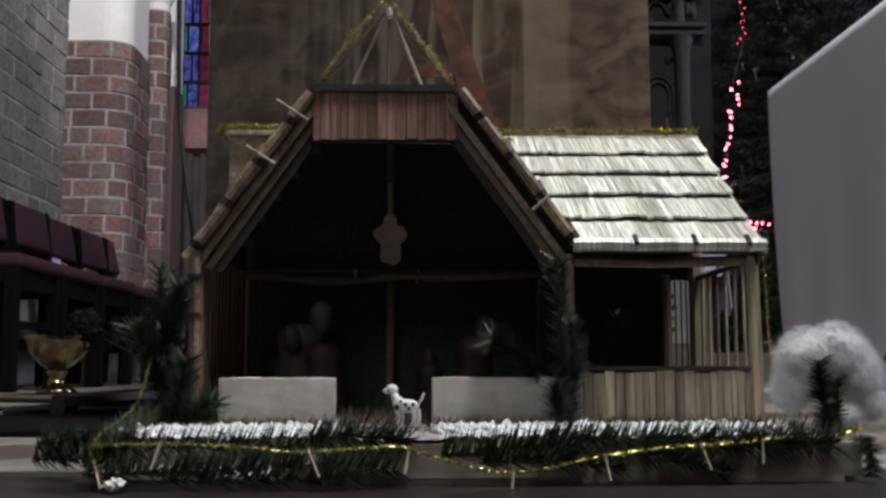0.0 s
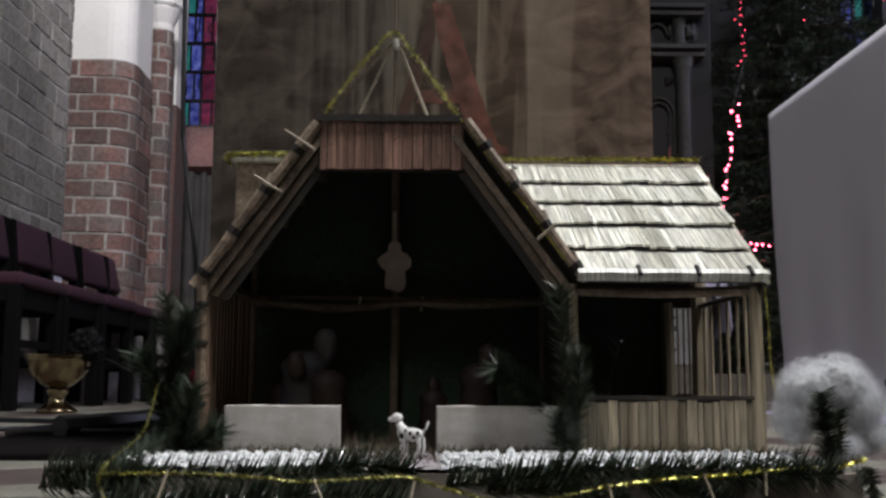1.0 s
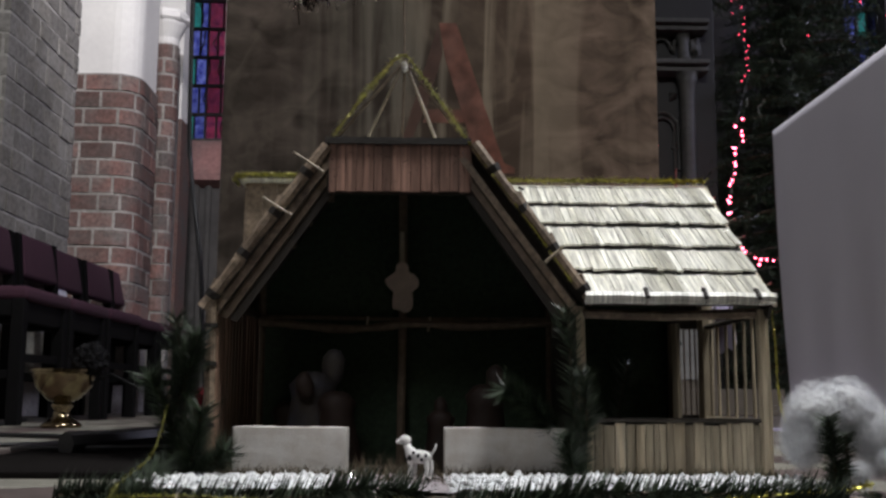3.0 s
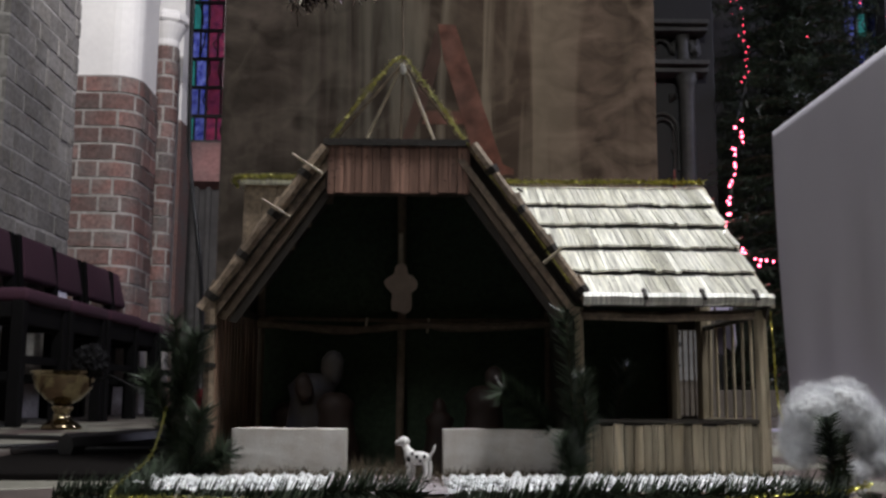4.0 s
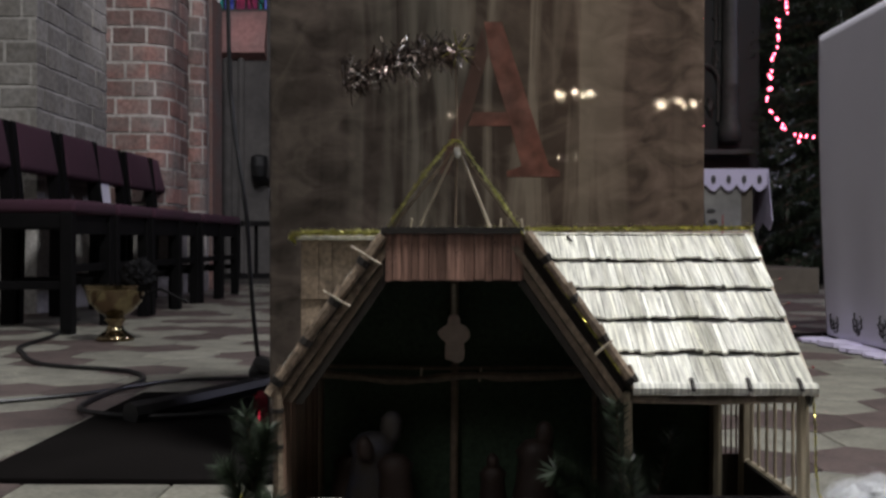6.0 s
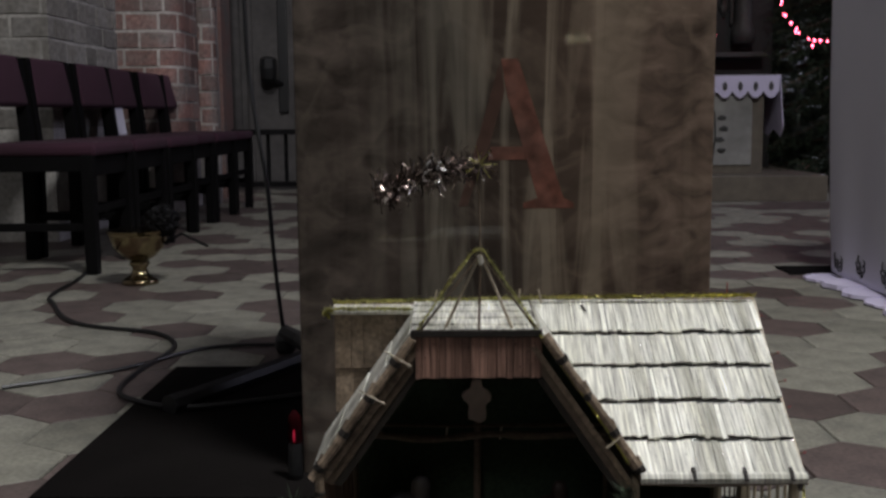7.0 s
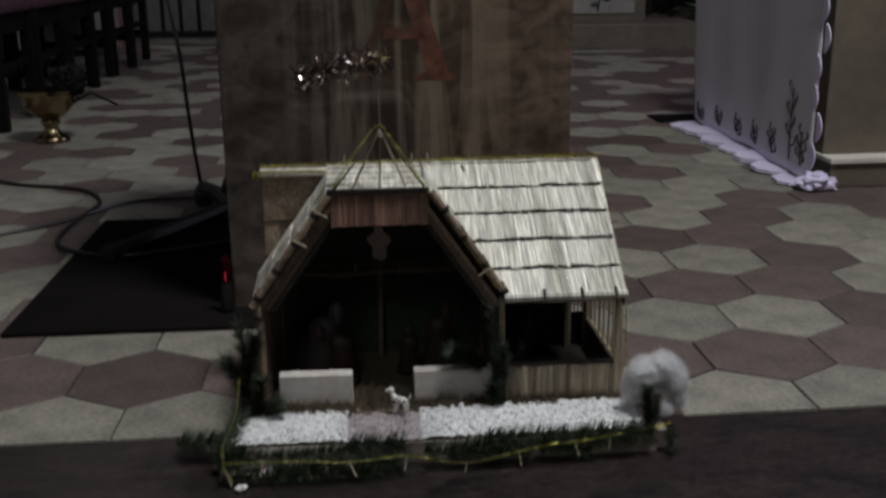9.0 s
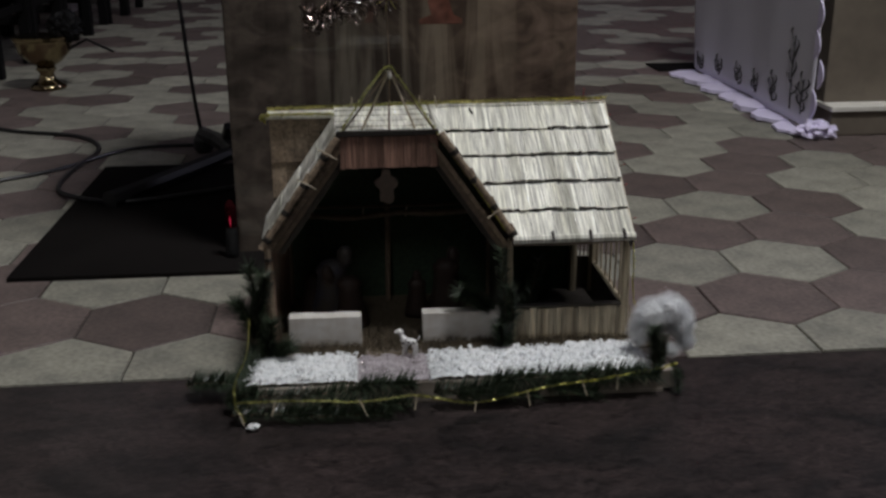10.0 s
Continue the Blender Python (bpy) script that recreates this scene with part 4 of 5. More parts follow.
# reddish front board of slats
x = -0.114
while x < 0.0195:
    w = rng.uniform(0.0065, 0.011)
    x2 = min(x + w, 0.0205)
    part("board_slat", box((x + 0.0002, 0.9875 + rng.uniform(-0.0006, 0.0006), 0.2985 + rng.uniform(-0.001, 0.001)), (x2 - 0.0002, 0.991, 0.3455 + rng.uniform(-0.0008, 0.0008)), 0.0006), PINK, stable)
    x = x2
part("board_back", box((-0.116, 0.991, 0.297), (0.017, 0.9935, 0.3445)), DARK_WOOD, stable)
cap_bm = bmesh.new()
add_box(cap_bm, (-0.118, 0.9845, 0.3445), (0.02, 0.9925, 0.3505))
bmesh.ops.subdivide_edges(cap_bm, edges=[e for e in cap_bm.edges if e.calc_length() > 0.05], cuts=60)
for v in cap_bm.verts:
    v.co.z += 0.0011 * noise.noise(v.co * 260) * (v.co.z > 0.347) - 0.0016 * abs(noise.noise(v.co * 190)) * (v.co.z < 0.347)
part("board_cap", cap_bm, PEEL, stable, "dark ragged bark strip along the board's top")


def quad_slab(p, thick, mat, name, parent):
    p = [Vector(q) for q in p]
    n = (p[1] - p[0]).cross(p[3] - p[0]).normalized() * thick
    bm = bmesh.new()
    a, b = [bm.verts.new(q) for q in p], [bm.verts.new(q + n) for q in p]
    bm.faces.new(a[::-1])
    bm.faces.new(b)
    for k in range(4):
        bm.faces.new((a[k], a[(k + 1) % 4], b[(k + 1) % 4], b[k]))
    return part(name, bm, mat, parent)


def mixp(a, b, f):
    return tuple(x + (y - x) * f for x, y in zip(a, b))


# sloping sides of the bay: front top, front foot, back foot, back top
LT, LB, LB2, LT2 = (-0.117, 0.990, 0.346), (-0.226, 0.992, 0.196), (-0.228, 1.115, 0.196), (-0.119, 1.144, 0.343)
RT, RB, RB2, RT2 = (0.018, 0.990, 0.346), (0.124, 0.966, 0.196), (0.121, 0.975, 0.196), (0.021, 1.186, 0.343)
for k in range(4):
    a, b = k / 4 + 0.006, (k + 1) / 4 - 0.006
    for q in range(3):
        a2, b2 = a + (b - a) * q / 3 + 0.001, a + (b - a) * (q + 1) / 3 - 0.001
        quad_slab([mixp(mixp(LT, LT2, 0.07), mixp(LB, LB2, 0.07), a2), mixp(LT2, LB2, a2), mixp(LT2, LB2, b2), mixp(mixp(LT, LT2, 0.07), mixp(LB, LB2, 0.07), b2)], 0.003 - 0.0004 * q, STRAW, "side_shingle", stable)
quad_slab([LT, LT2, LB2, LB], -0.002, DARK_WOOD, "side_deck", stable)
quad_slab([mixp(RT, RT2, 0.03), mixp(RB, RB2, 0.3), RB2, RT2], 0.003, STRAW, "side_shingle", stable)
quad_slab([RT, RB, RB2, RT2], -0.002, DARK_WOOD, "side_deck", stable)


def rafter(a, b, name, out):
    """A split reed pole down the verge with knots and dark bindings, and short stub ends where its pieces join."""
    a, b = Vector(a), Vector(b)
    d = (b - a).normalized()
    n = Vector((d.z, 0, -d.x)) * out
    for k in range(3):
        p, q = a.lerp(b, k / 3), a.lerp(b, (k + 1.12) / 3 if k < 2 else 1.0)
        off = n * (0.0035 + 0.0012 * (k % 2))
        part(name, tube([p.lerp(q, i / 6) + off for i in range(7)], 0.0058, 8, 0.92, 0.22), DARK_REED, stable)
    for k in range(4):
        p = a.lerp(b, 0.17 + 0.25 * k) + n * 0.004
        part("binding", tube([p - d * 0.0035, p + d * 0.0035], 0.0072, 7, 0.9, 0.3), PEEL, stable)
    for f, long_ in ((0.42, 0.016), (0.66, 0.012), (0.9, 0.010)):
        p = a.lerp(b, f) + n * 0.006
        part("stub", tube([p + d * 0.008, p + n * 0.004 - d * long_], 0.0028, 6, 0.8, 0.2), DARK_REED, stable)


def verge(a, b, c, e, sign):
    """The inner side of the verge: narrow split boards one beside the other."""
    for k in range(3):
        f0, f1 = k / 3 + 0.02, (k + 1) / 3 - 0.02
        q = [mixp(a, e, f0), mixp(b, c, f0), mixp(b, c, f1), mixp(a, e, f1)]
        quad_slab([(x, y + 0.0012 * (k % 2) + 0.004 * k, z) for x, y, z in q], 0.003 * sign, (DARK_REED, STICK, DARK_WOOD)[k], "verge_board", stable)


rafter((-0.113, 0.986, 0.340), (-0.224, 0.987, 0.186), "rafter", 1)
rafter((0.020, 0.986, 0.343), (0.127, 0.964, 0.191), "rafter", -1)
verge((-0.113, 0.988, 0.336), (-0.223, 0.989, 0.184), (-0.196, 0.989, 0.176), (-0.088, 0.988, 0.33), -1)
verge((0.013, 0.988, 0.336), (0.119, 0.967, 0.186), (0.097, 0.968, 0.178), (-0.009, 0.988, 0.33), 1)
# dark linings added to hold the shade inside the bay
quad_slab([(-0.119, 1.144, 0.341), (-0.119, 1.187, 0.341), (-0.221, 1.187, 0.196), (-0.221, 1.114, 0.196)], 0.002, DARK_WOOD, "shade_lining", stable)
quad_slab([(0.021, 1.187, 0.341), (0.024, 1.0, 0.336), (0.117, 0.98, 0.196), (0.117, 1.187, 0.196)], 0.002, DARK_WOOD, "shade_lining", stable)
part("shade_lining", box((-0.223, 0.999, 0.19), (-0.2, 1.187, 0.196)), DARK_WOOD, stable)
part("shade_lining", box((0.1165, 0.99, TOP), (0.1195, 1.187, 0.2)), DARK_WOOD, stable)
for f, dx, dz in ((0.17, -0.016, 0.012), (0.44, -0.014, 0.010)):
    p = Vector(LT).lerp(Vector(LB), f) + Vector((0.006, -0.012, 0.0))
    part("peg", tube([p + Vector((0.012, -0.002, -0.006)), p + Vector((dx, -0.006, dz))], 0.0013, 6, 0.6), PALE_STICK, stable)
for f in (0.72,):
    p = Vector(RT).lerp(Vector(RB), f) + Vector((0.0, -0.008, 0.0))
    part("peg", tube([p + Vector((-0.008, -0.002, -0.008)), p + Vector((0.008, -0.006, 0.006))], 0.0017, 6, 0.6), PALE_STICK, stable)

# red-tipped sticks standing out of the verge and the ridge, and pale pegs on the ridge
for f, long_ in ((0.9, 0.006), (0.66, 0.012), (0.5, 0.010), (0.36, 0.006), (0.12, 0.007)):
    p = Vector((0.294, EY + (RY - EY) * f, EZ + (RZ - EZ) * f))
    q = p + Vector((long_, -0.002, 0.35 * long_))
    peg = part("peg", tube([p, q], 0.0009, 5), STICK, stable)
    part("peg_tip", add_blob(bmesh.new(), tuple(q), (0.0017, 0.0013, 0.0013), 2), RED_PAINT, peg, "dark red stick tip")
part("peg", tube([(0.263, 1.184, 0.34), (0.264, 1.184, 0.368)], 0.0011, 5, 0.7), RED_PAINT, stable)
for x, lean in ((0.006, 0.001), (0.033, -0.003), (-0.098, 0.003)):
    part("peg", tube([(x, 1.172, 0.345), (x + lean, 1.170, 0.363)], 0.0014, 5, 0.8), PALE_STICK, stable)

# ridge cap and the upright shingled wall left of the bay
part("ridge_cap", box((-0.224, 1.14, 0.338), (-0.118, 1.19, 0.3425), 0.001), STRAW, stable)
# the shingles' darker reed has this wall's shade in its colour
for r in range(3):
    z1, z0 = 0.338 - 0.062 * r, 0.338 - 0.062 * (r + 1) - 0.004
    x = -0.219
    while x < -0.105:
        w = rng.uniform(0.014, 0.024)
        x2 = min(x + w, -0.10)
        floor_z = max(z0, 0.196 + ((x + x2) / 2 + 0.228) / 0.109 * 0.147 - 0.006)
        if floor_z > z1 - 0.004:
            x = x2
            continue
        bm = bmesh.new()
        add_box(bm, (x + 0.0003, 1.145, floor_z), (x2 - 0.0003, 1.148, z1))
        for v in bm.verts:
            if v.co.z < z0 + 0.01:
                v.co.y -= 0.003
        part("wall_shingle", bm, DARK_REED, stable)
        x = x2
part("wall_backing", prism([(-0.219, 0.208), (-0.119, 0.338), (-0.219, 0.338)], "y", 1.148, 1.152), DARK_WOOD, stable)
part("ridge_pole", tube([(-0.222, RY + 0.002, 0.340), (0.05, RY + 0.002, 0.343), (0.296, RY + 0.002, 0.346)], 0.0035, 6), STICK, stable)

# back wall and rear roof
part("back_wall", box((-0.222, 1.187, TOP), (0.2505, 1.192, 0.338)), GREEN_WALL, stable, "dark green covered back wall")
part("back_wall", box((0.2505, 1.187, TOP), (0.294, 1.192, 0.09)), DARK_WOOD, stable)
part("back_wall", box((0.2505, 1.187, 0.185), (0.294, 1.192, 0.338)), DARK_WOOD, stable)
part("back_rail", tube(smooth_line([(-0.2, 1.15, 0.188), (-0.15, 1.15, 0.183), (-0.1, 1.148, 0.180), (-0.03, 1.148, 0.186), (0.03, 1.148, 0.184), (0.115, 1.15, 0.188)], 4), 0.0046, 7, 1, 0.4), STICK, stable)
part("back_rail", tube([(-0.2, 1.164, 0.194), (-0.06, 1.163, 0.192), (0.115, 1.164, 0.193)], 0.0022, 7, 1, 0.2), STICK, stable)
part("centre_post", tube([(-0.047, 1.168, TOP), (-0.046, 1.168, 0.19), (-0.047, 1.168, 0.34)], 0.0048, 8, 1, 0.15), STICK, stable)
for x in (-0.085, -0.018):
    part("peg", tube([(x, 1.155, 0.178), (x + 0.002, 1.153, 0.194)], 0.0014, 5), PALE_STICK, stable)
for x, y in ((0.115, 1.17), (-0.2, 1.17)):
    part("inner_post", tube([(x, y, TOP), (x, y, 0.3)], 0.004, 7), STICK, stable)

# left wall of upright reeds
for k in range(15):
    f = k / 14
    px, py = -0.216 + 0.012 * f, 0.998 + 0.16 * f
    h = 0.192 + rng.uniform(-0.003, 0.003)
    part("wall_reed", box((px - 0.0018, py - 0.0052, TOP), (px + 0.0018 + rng.uniform(0, 0.0016), py + 0.0052, h), 0.0007), WALL_REED, stable)
for x, y, h, r in ((-0.219, 0.988, 0.198, 0.0052), (0.121, 0.985, 0.192, 0.0045), (0.2885, 0.983, 0.19, 0.0062), (0.254, 1.178, 0.19, 0.0075), (0.288, 1.174, 0.33, 0.0088)):
    part("corner_post", tube([(x, y, TOP), (x + 0.001, y, h / 2), (x, y, h)], r, 8, 0.95, 0.1), DARK_REED if x < 0 else REED, stable)
for z in (0.08, 0.135, 0.17):
    part("binding", tube([(-0.219, 0.988, z), (-0.219, 0.988, z + 0.004)], 0.0066, 8), PEEL, stable)

# shed: low wall of upright reeds, rails and bars
x = 0.124
while x < 0.2915:
    w = rng.uniform(0.0048, 0.0115)
    x2 = min(x + w, 0.2935)
    part("low_wall_reed", box((x + 0.0002, 0.981 + rng.uniform(-0.0007, 0.0007), TOP), (x2 - 0.0002, 0.985, 0.0862 + rng.uniform(-0.0022, 0.001)), 0.0009), REED, stable)
    x = x2
part("low_wall_rail", box((0.122, 0.980, 0.0865), (0.294, 0.990, 0.0905), 0.001), DARK_WOOD, stable)
part("low_wall_back", box((0.124, 0.986, TOP), (0.291, 0.988, 0.086)), DARK_WOOD, stable)
# the eave's shadow is put into the beam as darker reed
part("eave_beam", tube([(0.12, 0.986, 0.186), (0.2, 0.985, 0.184), (0.293, 0.985, 0.187)], 0.0048, 8, 1, 0.25), DARK_REED, stable)
part("side_rail", tube([(0.2895, 0.984, 0.0865), (0.288, 1.18, 0.0865)], 0.0035, 6), REED, stable)
part("side_rail", tube([(0.2895, 0.984, 0.186), (0.288, 1.18, 0.186)], 0.003, 6), DARK_WOOD, stable)
for k in range(1, 7):
    f = k / 7
    px, py = 0.2895 - 0.0015 * f, 0.984 + 0.196 * f
    part("bar", tube([(px, py, 0.0865), (px + rng.uniform(-0.001, 0.001), py, 0.186)], 0.0017, 6, 1, 0.2), REED, stable)
# near-black lining and floor: the shed's inner shade is put into their colour
part("side_shade_lining", box((0.284, 0.99, TOP), (0.286, 1.185, 0.0845)), PEEL, stable)
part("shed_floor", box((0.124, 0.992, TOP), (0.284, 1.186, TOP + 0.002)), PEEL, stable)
for k in range(6):
    f = k / 5
    part("side_wall_reed", box((0.2885 - 0.001 * f, 0.99 + 0.03 * k, TOP), (0.2915 - 0.001 * f, 1.018 + 0.03 * k, 0.085), 0.0007), REED, stable)
for k in range(1, 5):
    px = 0.256 + 0.0062 * k
    part("bar", tube([(px, 1.186, 0.09), (px + rng.uniform(-0.0008, 0.0008), 1.186, 0.186)], 0.0011, 5), STICK, stable)

# stick tripod on the bay roof
apex = Vector((-0.044, 1.0, 0.430))
for x, y, r, m in ((-0.083, 1.010, 0.0016, PALE_STICK), (-0.010, 1.012, 0.0016, PALE_STICK), (-0.046, 1.004, 0.0013, STICK), (-0.11, 0.992, 0.0013, STICK), (0.016, 0.994, 0.0013, STICK)):
    part("tripod_stick", tube([(x, y, 0.3475), tuple(apex)], r, 6), m, stable)
part("mast", tube([tuple(apex), (-0.046, 1.0, 0.52)], 0.0010, 6), STICK, stable)
part("glue_knot", add_blob(bmesh.new(), tuple(apex + Vector((0, 0, -0.006))), (0.0035, 0.003, 0.006), 2, 0.4, 190), FOAM, stable, "whitish glue knot at the tip")

comet = thing("tinsel_comet", "loose silver and bronze tinsel comet tail on a thin stick", "tinsel comet", at=(-0.046, 1.0, 0.522))
comet_line = [Vector(p) for p in smooth_line([(0, 0, 0), (-0.029, 0, -0.002), (-0.059, 0, -0.010), (-0.089, 0, -0.02), (-0.108, 0, -0.03)], 4)]
part("thread", tube(comet_line, 0.0007, 5), BRONZE, comet)
rng = random.Random(5)
for name_, mat_, count_ in (("foil", BRONZE, 620), ("bright_foil", SILVER, 150)):
    verts, faces = [], []
    for _ in range(count_):
        p, d = along(comet_line, rng.random())
        p = p + Vector((rng.gauss(0, 0.004), rng.gauss(0, 0.004), rng.gauss(0, 0.004)))
        w = Vector((rng.gauss(0.35, 0.45), rng.gauss(0, 0.6), rng.gauss(-0.1, 0.9))).normalized()
        side = w.cross(Vector((rng.gauss(0, 1), rng.gauss(0, 1), rng.gauss(0, 1)))).normalized() * rng.uniform(0.0004, 0.0009)
        long_ = rng.uniform(0.008, 0.024)
        bow = w.cross(side).normalized() * long_ * rng.uniform(-0.3, 0.3)
        i = len(verts)
        for f_ in (0.0, 0.35, 0.7, 1.0):
            c = p + w * long_ * f_ + bow * 4 * f_ * (1 - f_)
            verts.extend([tuple(c + side), tuple(c - side)])
        faces.extend([(i + 2 * k, i + 2 * k + 1, i + 2 * k + 3, i + 2 * k + 2) for k in range(3)])
    raw_mesh(name_, verts, faces, mat_, comet)["kind"] = "stuff"
star = thing("comet_star", "small gold tinsel star at the stick's tip", "star", at=(-0.044, 0.998, 0.525))
star_bm = bmesh.new()
for k in range(7):
    a = 6.2832 * k / 7
    add_tube(star_bm, [(0, 0, 0), (0.017 * math.cos(a), -0.002 + 0.003 * math.sin(3 * a), 0.019 * math.sin(a))], 0.0012, 4, 0.3)
part("rays", star_bm, GOLD, star)

# ornament hanging in the bay
orn = thing("angel_ornament", "pale plaster angel plaque hanging on the centre post", "ornament", at=(-0.047, 1.158, 0.228))
bm = bmesh.new()
prism([(0.0, 0.026), (0.005, 0.025), (0.0075, 0.019), (0.006, 0.014), (0.013, 0.013), (0.0185, 0.006), (0.0175, -0.002), (0.010, -0.006), (0.0125, -0.018), (0.011, -0.026), (0.004, -0.03), (-0.004, -0.025), (-0.010, -0.026), (-0.0105, -0.016), (-0.008, -0.006), (-0.016, -0.001), (-0.019, 0.006), (-0.0125, 0.012), (-0.006, 0.014), (-0.0075, 0.019), (-0.005, 0.025)], "y", -0.004, 0.003, bm)
bmesh.ops.bevel(bm, geom=bm.edges[:], offset=0.0012, segments=2, affect="EDGES")
part("plaque", bm, ANGEL, orn)
part("hanger", tube([(0, 0.002, 0.022), (-0.0005, 0.004, 0.06)], 0.0028, 6, 0.9), PALE_STICK, orn, "pale split stick holding the plaque")


# ---- figures in the bay ----
def figure(x, y, h, mat, lean, name, label):
    bm = lathe([(0.26 * h, 0), (0.25 * h, 0.1 * h), (0.19 * h, 0.4 * h), (0.17 * h, 0.6 * h), (0.2 * h, 0.7 * h), (0.12 * h, 0.79 * h), (0.06 * h, 0.81 * h)], (0, 0, 0), 14)
    add_blob(bm, (lean * 0.2, -0.02 * h, 0.85 * h), (0.1 * h, 0.11 * h, 0.15 * h), 2, 0.25, 40)
    for v in bm.verts:
        v.co.x += lean * v.co.z * 0.4
        v.co.y *= 0.8
    ob = mesh_object(name, bm, mat, smooth=True)
    ob.location = (x, y, TOP)
    return tagged(ob, label, "figurine", "crib figures")


figure(-0.138, 1.09, 0.122, ROBE_BLUE, 0.1, "crib_figure", "small plaster crib figure darkened to the shade of the bay")
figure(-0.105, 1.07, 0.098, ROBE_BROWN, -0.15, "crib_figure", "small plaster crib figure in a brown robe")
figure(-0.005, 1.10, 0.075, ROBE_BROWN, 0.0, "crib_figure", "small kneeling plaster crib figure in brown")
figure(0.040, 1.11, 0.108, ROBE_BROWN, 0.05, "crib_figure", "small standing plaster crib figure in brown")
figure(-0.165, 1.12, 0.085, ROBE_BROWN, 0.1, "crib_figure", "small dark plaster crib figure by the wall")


# ---- white blocks, snow, path, moss ----
def foam_block(x0, x1, y, turn):
    bm = bmesh.new()
    w = x1 - x0
    add_box(bm, (0, 0, 0), (w, 0.022, 0.0465), 0.0012)
    bmesh.ops.subdivide_edges(bm, edges=[e for e in bm.edges if e.calc_length() > 0.02], cuts=9, use_grid_fill=True)
    for v in bm.verts:
        v.co += Vector((0, 0.0002 * noise.noise(v.co * 160), 0.0009 * noise.noise(v.co * 200 + Vector((3, 1, 0))) * (v.co.z > 0.04)))
    ob = mesh_object("foam_block", bm, FOAM)
    ob.matrix_world = pose(x0, y, TOP, 0, 0, turn)
    return tagged(ob, "white polystyrene foam block as a low wall", "foam block", "low white walls")


foam_block(-0.196, -0.092, 0.990, -0.6)
foam_block(-0.004, 0.110, 0.990, 0.5)


def snow_patch(name, outline_x, mat, label, category, seed, rough, height):
    """Granular ground cover between two x limits, with ragged edges."""
    x0, x1 = outline_x
    bm = bmesh.new()
    nx, ny = int((x1 - x0) / 0.0035), 24
    rows = []
    for i in range(nx + 1):
        row = []
        for j in range(ny + 1):
            u, v = i / nx, j / ny
            x = x0 + (x1 - x0) * u
            y = 0.873 + v * 0.092 + 0.006 * noise.noise(Vector((x * 60, seed, 0))) * (v > 0.5) + 0.014 * v * (x > 0.2)
            edge = min(1, 6 * min(u, 1 - u), 5 * min(v + 0.06, 1 - v))
            z = TOP - 0.003 + (height + rough * noise.noise(Vector((x * 110, y * 110, seed))) + rough * 0.4 * noise.noise(Vector((x * 420, y * 420, seed)))) * max(edge, 0) ** 0.5
            row.append(bm.verts.new((x, y, max(z, TOP - 0.0036))))
        rows.append(row)
    for a, b in zip(rows, rows[1:]):
        for j in range(ny):
            bm.faces.new((a[j], b[j], b[j + 1], a[j + 1]))
    ob = mesh_object(name, bm, mat)
    return tagged(ob, label, category, kind="stuff")


snow_patch("snow", (-0.252, -0.098), SNOW, "clumpy white artificial snow on the base board", "artificial snow", 1, 0.005, 0.009)
snow_patch("snow", (-0.004, 0.306), SNOW, "clumpy white artificial snow on the base board", "artificial snow", 2, 0.005, 0.009)
snow_patch("glitter_path", (-0.104, 0.002), PATH_GREY, "grey glittering path leading to the stable", "path", 3, 0.0018, 0.0045)
rng = random.Random(31)
verts, faces = [], []
for _ in range(3200):
    x, y = rng.uniform(-0.25, 0.305), rng.uniform(0.876, 0.958)
    if -0.1 < x < -0.005:
        continue
    c = Vector((x, y, TOP + rng.uniform(0.003, 0.008)))
    s = rng.choice((rng.uniform(0.0008, 0.0018), rng.uniform(0.0008, 0.0018), rng.uniform(0.002, 0.0042)))
    i = len(verts)
    for d in ((1, 0, 0), (-1, 0, 0), (0, 1, 0), (0, -1, 0), (0, 0, 1), (0, 0, -1)):
        verts.append(tuple(c + Vector(d) * s * rng.uniform(0.6, 1.2)))
    faces += [(i, i + 2, i + 4), (i + 2, i + 1, i + 4), (i + 1, i + 3, i + 4), (i + 3, i, i + 4), (i + 2, i, i + 5), (i + 1, i + 2, i + 5), (i + 3, i + 1, i + 5), (i, i + 3, i + 5)]
tagged(raw_mesh("snow_crumbs", verts, faces, SNOW), "loose white crumbs of artificial snow", "artificial snow", kind="stuff")
verts, faces = [], []
for _ in range(5200):
    x, y = rng.uniform(-0.215, 0.295), rng.uniform(0.952, 0.989)
    if -0.09 < x < -0.006:
        y = rng.uniform(0.965, 1.03)
    p = Vector((x, y, TOP + 0.0005))
    spike(verts, faces, p, p + Vector((rng.gauss(0, 0.006), rng.gauss(0, 0.005), rng.uniform(0.001, 0.007 + 0.3 * max(0, y - 0.955)))), 0.0008)
tagged(raw_mesh("moss", verts, faces, MOSS), "dry brown moss in front of the low walls", "moss", kind="stuff")
verts, faces = [], []
for _ in range(700):
    c = Vector((rng.uniform(-0.1, 0.0) if rng.random() < 0.7 else rng.uniform(-0.24, 0.3), rng.uniform(0.876, 0.96), TOP + rng.uniform(0.003, 0.008)))
    d = Vector((rng.gauss(0, 1), rng.gauss(0, 1), rng.gauss(0.5, 0.6))).normalized() * 0.0011
    e = d.cross(Vector((0.3, 0.8, 0.2))).normalized() * 0.0011
    i = len(verts)
    verts += [tuple(c + d), tuple(c + e), tuple(c - d), tuple(c - e)]
    faces.append((i, i + 1, i + 2, i + 3))
tagged(raw_mesh("glitter", verts, faces, SILVER), "tiny silver glitter flakes on the path", "glitter", kind="stuff")


